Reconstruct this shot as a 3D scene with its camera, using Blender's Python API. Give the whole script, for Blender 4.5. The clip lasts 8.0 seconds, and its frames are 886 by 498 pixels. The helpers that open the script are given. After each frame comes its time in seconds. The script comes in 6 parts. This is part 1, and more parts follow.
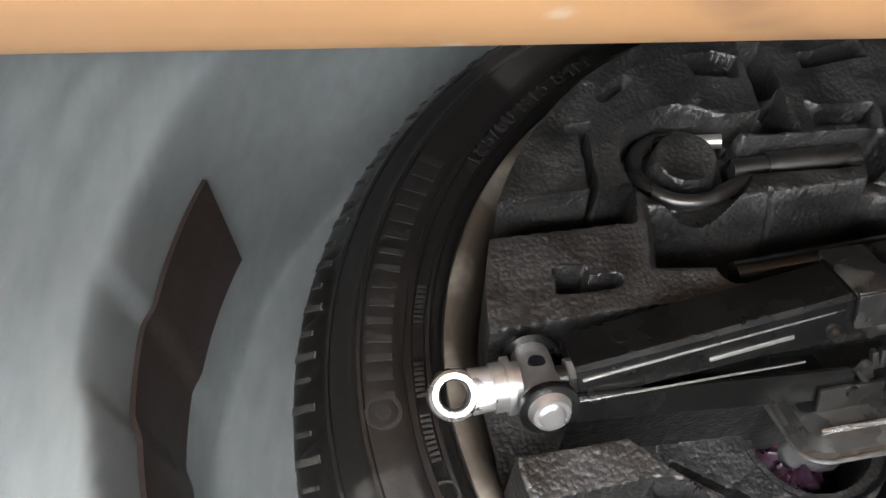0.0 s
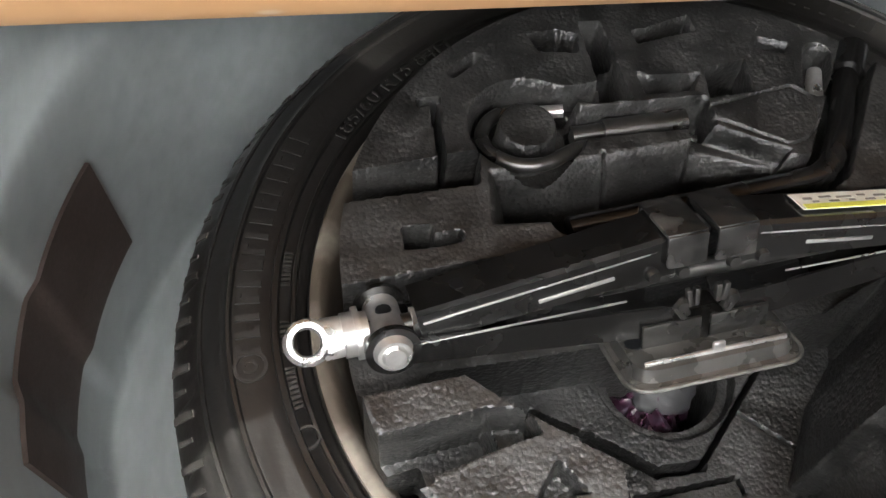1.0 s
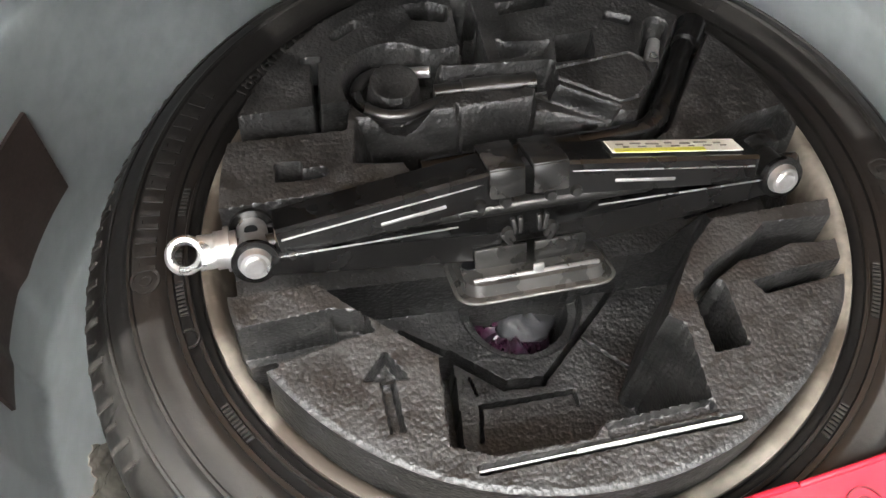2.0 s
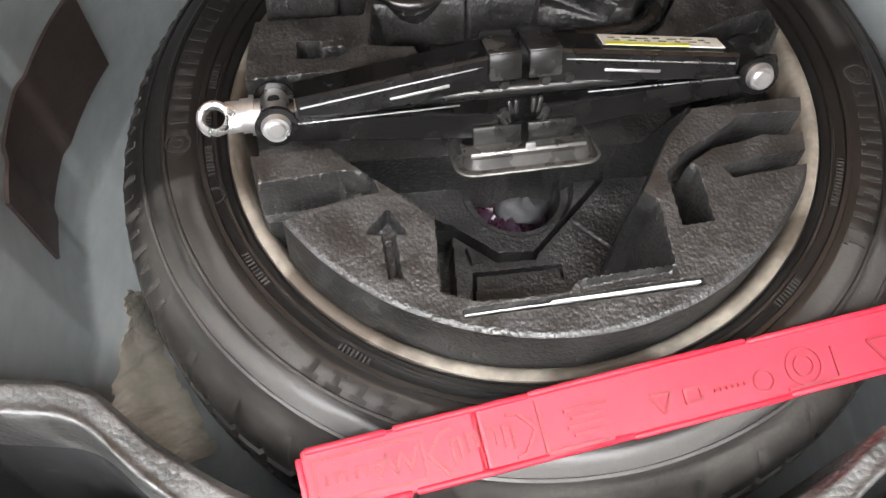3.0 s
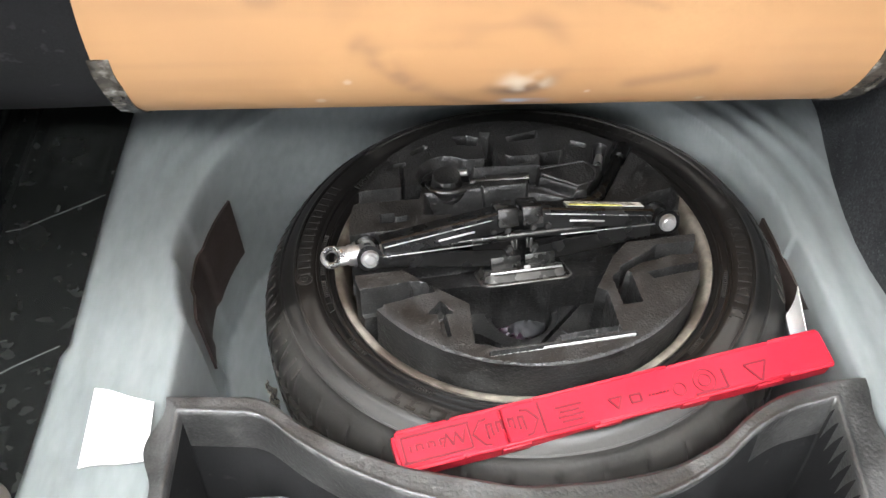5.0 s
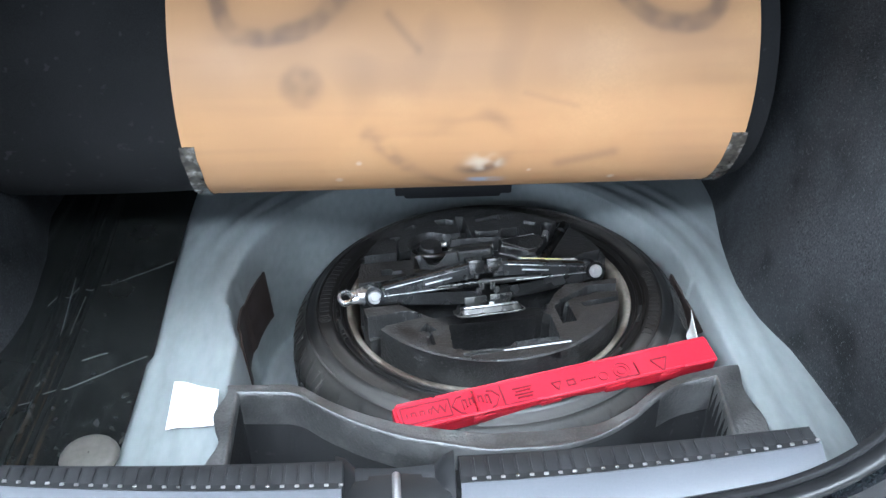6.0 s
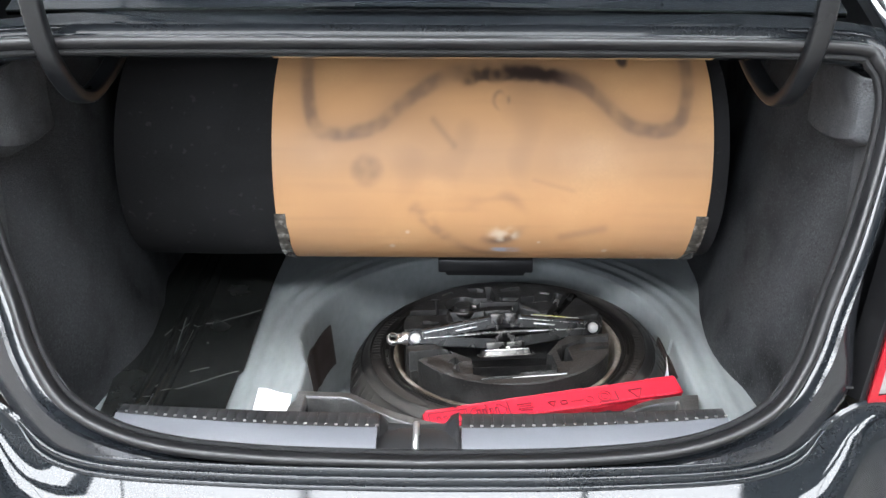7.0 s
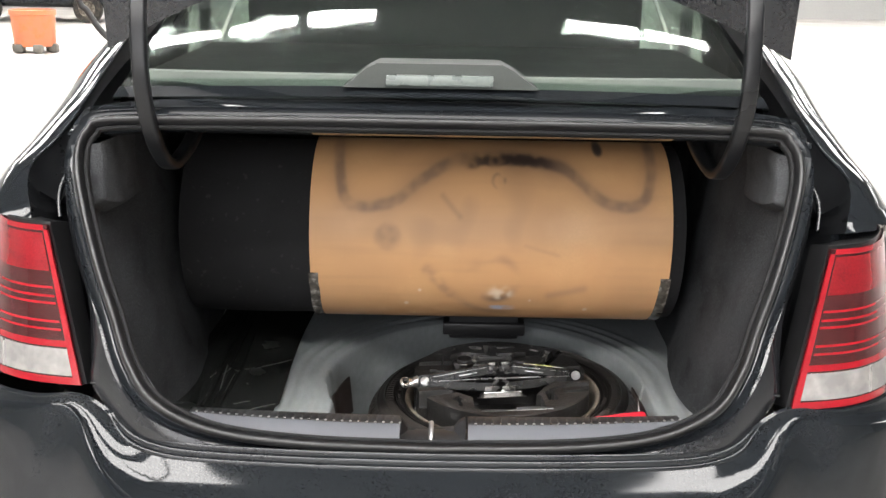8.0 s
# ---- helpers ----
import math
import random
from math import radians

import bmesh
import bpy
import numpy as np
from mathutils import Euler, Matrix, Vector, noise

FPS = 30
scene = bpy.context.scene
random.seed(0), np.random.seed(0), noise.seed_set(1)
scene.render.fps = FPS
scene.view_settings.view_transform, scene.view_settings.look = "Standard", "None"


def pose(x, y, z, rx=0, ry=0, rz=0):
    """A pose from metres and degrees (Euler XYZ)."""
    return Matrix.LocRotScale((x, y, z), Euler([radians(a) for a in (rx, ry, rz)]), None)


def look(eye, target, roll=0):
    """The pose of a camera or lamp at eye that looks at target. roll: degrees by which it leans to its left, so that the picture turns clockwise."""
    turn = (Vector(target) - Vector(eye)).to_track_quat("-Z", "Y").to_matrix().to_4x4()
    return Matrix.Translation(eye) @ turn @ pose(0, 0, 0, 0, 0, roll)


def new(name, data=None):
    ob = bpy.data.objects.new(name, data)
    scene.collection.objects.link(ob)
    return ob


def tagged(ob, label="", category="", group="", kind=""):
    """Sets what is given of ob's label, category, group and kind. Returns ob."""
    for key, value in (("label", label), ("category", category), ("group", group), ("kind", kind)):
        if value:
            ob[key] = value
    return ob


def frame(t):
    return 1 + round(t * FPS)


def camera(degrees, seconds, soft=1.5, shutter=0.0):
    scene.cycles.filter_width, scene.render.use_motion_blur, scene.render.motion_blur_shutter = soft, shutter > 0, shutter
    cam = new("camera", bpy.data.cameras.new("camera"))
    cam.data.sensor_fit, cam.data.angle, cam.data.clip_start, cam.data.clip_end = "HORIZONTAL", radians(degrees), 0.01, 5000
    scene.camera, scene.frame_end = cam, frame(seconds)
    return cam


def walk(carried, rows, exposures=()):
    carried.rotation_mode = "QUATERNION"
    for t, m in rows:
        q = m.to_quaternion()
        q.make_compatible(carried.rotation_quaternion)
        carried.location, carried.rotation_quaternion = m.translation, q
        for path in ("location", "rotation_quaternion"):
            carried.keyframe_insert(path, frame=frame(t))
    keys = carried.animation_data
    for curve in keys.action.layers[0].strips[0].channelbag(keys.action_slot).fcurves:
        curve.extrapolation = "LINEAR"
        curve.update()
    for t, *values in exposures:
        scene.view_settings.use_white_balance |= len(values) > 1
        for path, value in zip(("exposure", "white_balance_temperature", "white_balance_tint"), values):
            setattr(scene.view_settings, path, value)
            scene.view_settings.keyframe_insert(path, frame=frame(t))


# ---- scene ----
cam = camera(49.8, 8.0)
PATH = [
    (0, (-0.224, -0.225, 0.954), (-0.138, 0.828, -0.744), 2.4),
    (0.5, (-0.211, -0.243, 0.961), (-0.053, 0.825, -0.723), 4.2),
    (1, (-0.178, -0.272, 0.976), (0.012, 0.793, -0.706), 5.1),
    (1.5, (-0.125, -0.318, 1.004), (0.066, 0.788, -0.651), 4.8),
    (3, (-0.089, -0.429, 1.071), (0.026, 0.516, -0.688), 6.1),
    (3.5, (-0.104, -0.461, 1.088), (0.069, 0.479, -0.668), 9.2),
    (4, (-0.129, -0.52, 1.151), (0.088, 0.521, -0.543), 9.0),
    (4.5, (-0.135, -0.632, 1.221), (0.0, 0.62, -0.332), 2.1),
    (4.7, (-0.13, -0.694, 1.235), (-0.034, 0.648, -0.245), 1.0),
    (5.8, (-0.12, -1.07, 1.359), (-0.05, 0.543, 0.178), 0.6),
    (6, (-0.139, -1.169, 1.359), (-0.025, 0.503, 0.268), 0.2),
    (6.5, (-0.15, -1.376, 1.398), (-0.028, 0.389, 0.465), 0.3),
    (7, (-0.093, -1.579, 1.414), (-0.115, 0.248, 0.599), 0.1),
    (7.5, (-0.074, -1.753, 1.419), (-0.109, 0.129, 0.743), 0.7),
    (7.8, (-0.112, -1.858, 1.406), (-0.11, 0.054, 0.818), 1.2),
    (8, (-0.121, -1.934, 1.406), (-0.127, -0.016, 0.841), 1.0),
]
walk(cam, [(t, look(eye, target, roll)) for t, eye, target, roll in PATH],
     [(0.0, 0.88, 6250, 11), (1.5, 1.07, 6450, 10), (3.0, 1.10, 6350, 12), (3.7, 1.09, 6450, 12), (4.5, 0.84, 6700, 12), (5.8, 0.78, 5200, 5), (6.5, 0.58, 5700, 10), (7.2, 0.58, 6050, 10), (8.0, 0.12, 6500, 12)])

# ---------------------------------------------------------------- light
world = bpy.data.worlds.new("sky")
scene.world = world
world.use_nodes = True
wn = world.node_tree.nodes
wsky = wn.new("ShaderNodeTexSky")
wsky.sky_type = 'NISHITA'
wsky.sun_disc = False
wsky.sun_elevation, wsky.sun_rotation = radians(48), radians(200)
world.node_tree.links.new(wsky.outputs["Color"], wn["Background"].inputs["Color"])
wn["Background"].inputs["Strength"].default_value = 0.08

# unseen daylight lamp added behind the car to brighten the boot
fill_light = bpy.data.lights.new("rear_fill", "AREA")
fill_light.shape, fill_light.size, fill_light.size_y, fill_light.energy = "RECTANGLE", 7.0, 3.4, 360.0
fill_light.color = (1.0, 0.985, 0.96)
new("rear_fill", fill_light).matrix_world = pose(-2.0, -7.4, 2.6, 90, 0, 0)


# ---------------------------------------------------------------- materials
def mat(name, base, rough=0.5, metal=0.0, vary=0.12, fine=300.0, coarse=12.0, bump=0.15, bump_scale=None, dist=0.001,
        other=None, other_cover=0.5, soft=0.09, coat=0.0, spec=0.5, emit=0.0, rough_vary=0.12, stretch=(1, 1, 1), voronoi=False):
    """A surface with grain and stains at two scales, relief and uneven gloss; other: a second colour in large patches."""
    m = bpy.data.materials.new(name)
    m.use_nodes = True
    nt = m.node_tree
    n, link = nt.nodes, nt.links.new
    b = n["Principled BSDF"]
    co = n.new("ShaderNodeTexCoord")
    mp = n.new("ShaderNodeMapping")
    mp.inputs["Scale"].default_value = stretch
    link(co.outputs["Object"], mp.inputs["Vector"])

    def noise_tex(scale, detail):
        t = n.new("ShaderNodeTexNoise")
        t.inputs["Scale"].default_value, t.inputs["Detail"].default_value = scale, detail
        link(mp.outputs["Vector"], t.inputs["Vector"])
        return t
    nf, nc = noise_tex(fine, 3), noise_tex(coarse, 5)
    add = n.new("ShaderNodeMath")
    add.operation = "ADD"
    link(nf.outputs["Fac"], add.inputs[0])
    link(nc.outputs["Fac"], add.inputs[1])
    mr = n.new("ShaderNodeMapRange")
    mr.inputs["From Min"].default_value, mr.inputs["From Max"].default_value = 0.6, 1.4
    mr.inputs["To Min"].default_value, mr.inputs["To Max"].default_value = 1 - vary, 1 + vary
    link(add.outputs[0], mr.inputs["Value"])
    hue = n.new("ShaderNodeHueSaturation")
    hue.inputs["Color"].default_value = (*base, 1)
    link(mr.outputs["Result"], hue.inputs["Value"])
    colour = hue.outputs["Color"]
    if other:
        ramp = n.new("ShaderNodeValToRGB")
        ramp.color_ramp.elements[0].position, ramp.color_ramp.elements[1].position = other_cover - soft, other_cover + soft
        link(nc.outputs["Fac"], ramp.inputs["Fac"])
        mix = n.new("ShaderNodeMix")
        mix.data_type = "RGBA"
        mix.inputs[7].default_value = (*other, 1)
        link(ramp.outputs["Color"], mix.inputs[0])
        link(colour, mix.inputs[6])
        colour = mix.outputs[2]
    link(colour, b.inputs["Base Color"])
    rr = n.new("ShaderNodeMapRange")
    rr.inputs["From Min"].default_value, rr.inputs["From Max"].default_value = 0.3, 0.7
    rr.inputs["To Min"].default_value = max(0.02, rough - rough_vary)
    rr.inputs["To Max"].default_value = min(1.0, rough + rough_vary)
    link(nc.outputs["Fac"], rr.inputs["Value"])
    link(rr.outputs["Result"], b.inputs["Roughness"])
    b.inputs["Metallic"].default_value = metal
    b.inputs["Coat Weight"].default_value = coat
    b.inputs["Coat Roughness"].default_value = 0.06
    b.inputs["Specular IOR Level"].default_value = spec
    if emit:
        b.inputs["Emission Color"].default_value = (*base, 1)
        b.inputs["Emission Strength"].default_value = emit
    if bump:
        bp = n.new("ShaderNodeBump")
        bp.inputs["Strength"].default_value, bp.inputs["Distance"].default_value = bump, dist
        if voronoi:
            # flattened beads with creases between them, under a coarser unevenness
            src, rough_src, flat, total = [n.new("ShaderNode" + k) for k in ("TexVoronoi", "TexNoise", "MapRange", "Math")]
            src.inputs["Scale"].default_value = bump_scale or fine
            rough_src.inputs["Scale"].default_value, rough_src.inputs["Detail"].default_value = (bump_scale or fine) * 0.45, 5.0
            flat.inputs["From Min"].default_value, flat.inputs["From Max"].default_value = 0.25, 0.75
            flat.inputs["To Min"].default_value, flat.inputs["To Max"].default_value = 0.22, 0.0
            total.operation = "ADD"
            link(mp.outputs["Vector"], src.inputs["Vector"])
            link(mp.outputs["Vector"], rough_src.inputs["Vector"])
            link(src.outputs["Distance"], flat.inputs["Value"])
            link(flat.outputs["Result"], total.inputs[0])
            link(rough_src.outputs["Fac"], total.inputs[1])
            link(total.outputs[0], bp.inputs["Height"])
        else:
            src = noise_tex(bump_scale, 4) if bump_scale else nf
            link(src.outputs["Fac"], bp.inputs["Height"])
        link(bp.outputs["Normal"], b.inputs["Normal"])
    return m


M_FLOORMETAL = mat("grey_primer_metal", (0.207, 0.224, 0.227), 0.36, 0.0, 0.16, 60, 5, 0.10, dist=0.003, rough_vary=0.07, stretch=(1.7, 0.5, 1.0))
M_PAD = mat("bitumen_pad", (0.035, 0.024, 0.020), 0.65, 0, 0.25, 250, 14, 0.2)
M_STRIP = mat("dull_white_plastic", (0.55, 0.55, 0.54), 0.5, 0, 0.15, 200, 40, 0.05)
M_PAPER = mat("white_paper", (0.86, 0.86, 0.84), 0.6, 0, 0.03, 200, 10, 0.05)
M_RUBBER = mat("tyre_rubber", (0.018, 0.0168, 0.0155), 0.60, 0, 0.35, 180, 14, 0.25, other=(0.055, 0.046, 0.036), other_cover=0.56, rough_vary=0.12, spec=0.35)


def tyre_material():
    """Dark bead zone and a dusty grey sidewall, wiped clean along two stretches; mud on the tread."""
    m = mat("dusty_tyre_rubber", (0.0070, 0.0064, 0.0060), 0.42, 0, 0.35, 180, 14, 0.25, spec=0.6, rough_vary=0.1)
    n, link = m.node_tree.nodes, m.node_tree.links.new
    b = n["Principled BSDF"]

    def math_node(op, x, y=None):
        q = n.new("ShaderNodeMath")
        q.operation = op
        for k, v in enumerate((x, y)):
            if isinstance(v, (int, float)):
                q.inputs[k].default_value = v
            elif v is not None:
                link(v, q.inputs[k])
        return q.outputs[0]

    def ranged(v, lo, hi, t0=0.0, t1=1.0):
        q = n.new("ShaderNodeMapRange")
        q.inputs["From Min"].default_value, q.inputs["From Max"].default_value = lo, hi
        q.inputs["To Min"].default_value, q.inputs["To Max"].default_value = t0, t1
        link(v, q.inputs["Value"])
        return q.outputs["Result"]
    co, xyz, polar, no, fine = [n.new("ShaderNode" + k) for k in ("TexCoord", "SeparateXYZ", "CombineXYZ", "TexNoise", "TexNoise")]
    link(co.outputs["Object"], xyz.inputs[0])
    ang = math_node("ARCTAN2", xyz.outputs["Y"], xyz.outputs["X"])
    rad = math_node("SQRT", math_node("ADD", math_node("MULTIPLY", xyz.outputs["X"], xyz.outputs["X"]), math_node("MULTIPLY", xyz.outputs["Y"], xyz.outputs["Y"])))
    # streaks in long arcs: noise over radius and angle
    link(math_node("MULTIPLY", rad, 110.0), polar.inputs["X"])
    link(math_node("MULTIPLY", ang, 2.4), polar.inputs["Y"])
    no.inputs["Scale"].default_value, no.inputs["Detail"].default_value = 1.0, 6.0
    link(polar.outputs["Vector"], no.inputs["Vector"])
    fine.inputs["Scale"].default_value, fine.inputs["Detail"].default_value = 60.0, 5.0
    link(co.outputs["Object"], fine.inputs["Vector"])
    streak = ranged(no.outputs["Fac"], 0.38, 0.58, 0.18, 1.0)
    band = math_node("MULTIPLY", ranged(rad, 0.2372, 0.2382), ranged(rad, 0.292, 0.283))
    clean = None
    for mid, half in ((164.0, 30.5), (-9.0, 19.0)):
        edge = math.cos(radians(half))
        w = ranged(math_node("COSINE", math_node("SUBTRACT", ang, radians(mid))), edge - 0.003, edge + 0.003)
        clean = w if clean is None else math_node("MAXIMUM", clean, w)
    dust = math_node("MULTIPLY", math_node("MULTIPLY", band, streak), ranged(clean, 0.0, 1.0, 1.0, 0.10))
    front = ranged(xyz.outputs["Y"], -0.02, -0.20)
    mud = math_node("MULTIPLY", math_node("MULTIPLY", ranged(rad, 0.266, 0.284), front), ranged(fine.outputs["Fac"], 0.34, 0.60, 0.25, 1.0))
    cover = math_node("MAXIMUM", dust, mud)
    mix = n.new("ShaderNodeMix")
    mix.data_type = "RGBA"
    mix.inputs[7].default_value = (0.0290, 0.0265, 0.0232, 1)
    link(b.inputs["Base Color"].links[0].from_socket, mix.inputs[6])
    link(cover, mix.inputs[0])
    link(mix.outputs[2], b.inputs["Base Color"])
    link(ranged(cover, 0.0, 1.0, 0.34, 0.66), b.inputs["Roughness"])
    return m


M_TYRE = tyre_material()
M_LETTER = mat("raised_rubber", (0.018, 0.0168, 0.0155), 0.46, 0, 0.3, 200, 20, 0.2)
M_LETTERDARK = mat("wiped_raised_rubber", (0.012, 0.011, 0.010), 0.4, 0, 0.3, 200, 20, 0.2)
M_TREADEDGE = mat("pale_tread_edge", (0.055, 0.051, 0.046), 0.6, 0, 0.5, 160, 60, 0.2, other=(0.045, 0.04, 0.035), other_cover=0.52)
M_RIM = mat("dusty_rim_paint", (0.205, 0.182, 0.150), 0.5, 0.1, 0.35, 150, 14, 0.12, other=(0.055, 0.043, 0.032), other_cover=0.49, soft=0.06)
M_FOAM = mat("black_bead_foam", (0.0094, 0.0091, 0.0088), 0.47, 0, 0.9, 240, 45, 0.65, bump_scale=360, dist=0.0020, other=(0.0215, 0.0207, 0.0198), other_cover=0.55, soft=0.12, spec=0.72, rough_vary=0.14, voronoi=True)
M_FOAMF = mat("dark_bead_foam", (0.038, 0.0373, 0.0365), 0.46, 0, 0.7, 420, 26, 0.7, bump_scale=250, dist=0.0020, other=(0.072, 0.0705, 0.069), other_cover=0.56, spec=1.2, voronoi=True)


def dusty_specks(m, scale, lo, colour):
    """Pale crumbs and dust specks over a material."""
    n, link = m.node_tree.nodes, m.node_tree.links.new
    b = n["Principled BSDF"]
    co, t, r, mix = [n.new("ShaderNode" + k) for k in ("TexCoord", "TexNoise", "MapRange", "Mix")]
    mix.data_type = "RGBA"
    t.inputs["Scale"].default_value, t.inputs["Detail"].default_value = scale, 2.0
    r.inputs["From Min"].default_value, r.inputs["From Max"].default_value = lo, lo + 0.07
    link(co.outputs["Object"], t.inputs["Vector"])
    link(t.outputs["Fac"], r.inputs["Value"])
    link(r.outputs["Result"], mix.inputs[0])
    link(b.inputs["Base Color"].links[0].from_socket, mix.inputs[6])
    mix.inputs[7].default_value = (*colour, 1)
    link(mix.outputs[2], b.inputs["Base Color"])


dusty_specks(M_FOAM, 330, 0.63, (0.048, 0.047, 0.0455))
dusty_specks(M_FOAMF, 480, 0.63, (0.075, 0.071, 0.067))
M_JACK = mat("black_enamel", (0.0065, 0.0062, 0.0060), 0.25, 0.0, 0.2, 150, 30, 0.05, spec=0.6, rough_vary=0.1)
M_STEEL = mat("zinc_steel", (0.52, 0.51, 0.50), 0.32, 0.85, 0.2, 200, 40, 0.1, rough_vary=0.14)
M_ZINC = mat("dull_zinc", (0.155, 0.15, 0.14), 0.46, 0.75, 0.35, 200, 60, 0.15, rough_vary=0.14, other=(0.085, 0.082, 0.075), other_cover=0.56)
M_DKSTEEL = mat("oily_steel", (0.075, 0.073, 0.07), 0.30, 0.85, 0.3, 160, 25, 0.08)
M_WORN = mat("worn_enamel", (0.060, 0.058, 0.056), 0.26, 0.7, 0.5, 90, 40, 0.12, other=(0.20, 0.19, 0.18), other_cover=0.60)
M_BASE = mat("oily_pressed_steel", (0.075, 0.072, 0.068), 0.28, 0.6, 0.4, 90, 40, 0.1, other=(0.09, 0.086, 0.08), other_cover=0.6)
M_LABEL = mat("paper_label", (0.62, 0.60, 0.54), 0.5, 0, 0.1, 150, 40, 0.02)
M_YELLOW = mat("yellow_print", (0.62, 0.60, 0.08), 0.5, 0, 0.1, 150, 40, 0.0)
M_RED = mat("red_plastic", (0.44, 0.016, 0.033), 0.40, 0, 0.12, 200, 14, 0.08, spec=0.32, rough_vary=0.1)
# case red darkened, so the relief's shading sits in its colour
M_REDDARK = mat("shaded_red_relief", (0.15, 0.004, 0.014), 0.5, 0, 0.08, 200, 12, 0.05)
M_WRAP = mat("violet_wrapper", (0.030, 0.007, 0.019), 0.3, 0, 0.6, 160, 120, 0.3, other=(0.055, 0.050, 0.066), other_cover=0.58)
M_GREYPLASTIC = mat("grey_plastic_film", (0.022, 0.022, 0.024), 0.6, 0, 0.2, 80, 30, 0.1)
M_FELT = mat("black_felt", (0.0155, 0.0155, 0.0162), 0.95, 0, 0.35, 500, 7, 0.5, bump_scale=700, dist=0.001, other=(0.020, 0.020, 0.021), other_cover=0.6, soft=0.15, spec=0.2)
M_LINING = mat("grey_needle_felt", (0.066, 0.069, 0.074), 0.95, 0, 0.9, 330, 9, 0.8, bump_scale=420, dist=0.002, other=(0.017, 0.018, 0.0195), other_cover=0.47, soft=0.2, spec=0.2)
# lit copy of the grey needle felt, the extra brightness put into its colour
M_EDGEFELT = mat("lit_needle_felt", (0.078, 0.081, 0.085), 0.95, 0, 0.8, 330, 20, 0.8, bump_scale=420, dist=0.002, other=(0.040, 0.042, 0.045), other_cover=0.52, soft=0.15, spec=0.2)
dusty_specks(M_LINING, 260, 0.61, (0.066, 0.069, 0.074))
dusty_specks(M_FELT, 60, 0.66, (0.034, 0.034, 0.035))
M_SHEET = mat("black_plastic_sheet", (0.0105, 0.0112, 0.0106), 0.20, 0, 0.4, 40, 8, 0.25, bump_scale=18, dist=0.004, spec=0.5, rough_vary=0.12)
dusty_specks(M_SHEET, 70, 0.58, (0.021, 0.022, 0.021))
M_CRUMB = mat("crumbling_foam", (0.16, 0.158, 0.155), 0.8, 0, 0.6, 400, 120, 0.8, bump_scale=500, dist=0.002, other=(0.05, 0.049, 0.048), other_cover=0.52)
M_CREASE = mat("scuff_or_glint_plastic", (0.085, 0.085, 0.08), 0.5, 0, 0.3, 120, 20, 0.1)
M_PLUG = mat("pale_rubber", (0.10, 0.092, 0.080), 0.6, 0, 0.25, 120, 30, 0.1)
M_TAPE = mat("brown_packing_tape", (0.085, 0.075, 0.062), 0.18, 0, 0.6, 90, 60, 0.5, dist=0.002, other=(0.32, 0.30, 0.27), other_cover=0.6)
M_FILM = mat("crinkled_brown_film", (0.36, 0.335, 0.29), 0.11, 0, 0.12, 90, 20, 0.15, dist=0.002, other=(0.25, 0.23, 0.195), other_cover=0.5, spec=0.9)
M_BLACKPL = mat("black_plastic", (0.020, 0.020, 0.021), 0.42, 0, 0.2, 400, 20, 0.3, bump_scale=900, dist=0.0004)
M_GREYPL = mat("grey_plastic", (0.105, 0.109, 0.120), 0.42, 0, 0.08, 500, 10, 0.1, bump_scale=900, dist=0.0003)
M_SEAL = mat("rubber_seal", (0.0095, 0.0095, 0.0102), 0.40, 0, 0.2, 200, 15, 0.08, spec=0.5)
M_PAINT = mat("black_car_paint", (0.0105, 0.0122, 0.0142), 0.055, 0.0, 0.2, 400, 10, 0.0, coat=0.0, spec=0.42, rough_vary=0.02)
M_INNERPAINT = mat("black_inner_paint", (0.013, 0.014, 0.016), 0.19, 0.0, 0.25, 200, 12, 0.04, spec=0.5, rough_vary=0.1)
# inner paint with shade put into its colour, for channel, hinge arms and holes
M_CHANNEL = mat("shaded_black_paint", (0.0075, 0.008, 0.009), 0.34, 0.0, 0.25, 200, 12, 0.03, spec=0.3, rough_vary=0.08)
M_LAMPMID = mat("stop_lens", (0.17, 0.006, 0.010), 0.12, 0, 0.35, 300, 25, 0.0, coat=0.6)
M_LAMPRED = mat("red_lens", (0.24, 0.006, 0.012), 0.12, 0, 0.15, 300, 25, 0.0, coat=0.6)
M_LAMPDARK = mat("dark_red_lens", (0.045, 0.007, 0.008), 0.12, 0, 0.2, 300, 15, 0.0, coat=0.6)
M_LAMPWHITE = mat("clear_lens", (0.24, 0.23, 0.22), 0.14, 0, 0.3, 60, 22, 0.05, coat=0.5, other=(0.17, 0.165, 0.16), other_cover=0.52)
M_BRAKELENS = mat("ribbed_lens", (0.13, 0.15, 0.14), 0.3, 0, 0.2, 90, 30, 0.3)
M_HOUSING = mat("grey_green_housing", (0.042, 0.048, 0.044), 0.7, 0, 0.10, 300, 8, 0.2)
M_SHELF = mat("grey_green_trim", (0.105, 0.121, 0.107), 0.8, 0, 0.10, 300, 8, 0.2)
M_INTERIOR = mat("dark_cabin_trim", (0.013, 0.014, 0.0145), 0.8, 0, 0.2, 200, 8, 0.2)
M_CONCRETE = mat("pale_concrete", (0.50, 0.48, 0.455), 0.6, 0, 0.12, 30, 0.9, 0.1, other=(0.40, 0.38, 0.355), other_cover=0.42)
M_WALL = mat("painted_wall", (0.34, 0.34, 0.33), 0.8, 0, 0.08, 20, 0.8, 0.1)
M_ROOF = mat("corrugated_roof", (0.105, 0.11, 0.11), 0.6, 0, 0.15, 10, 0.7, 0.1)
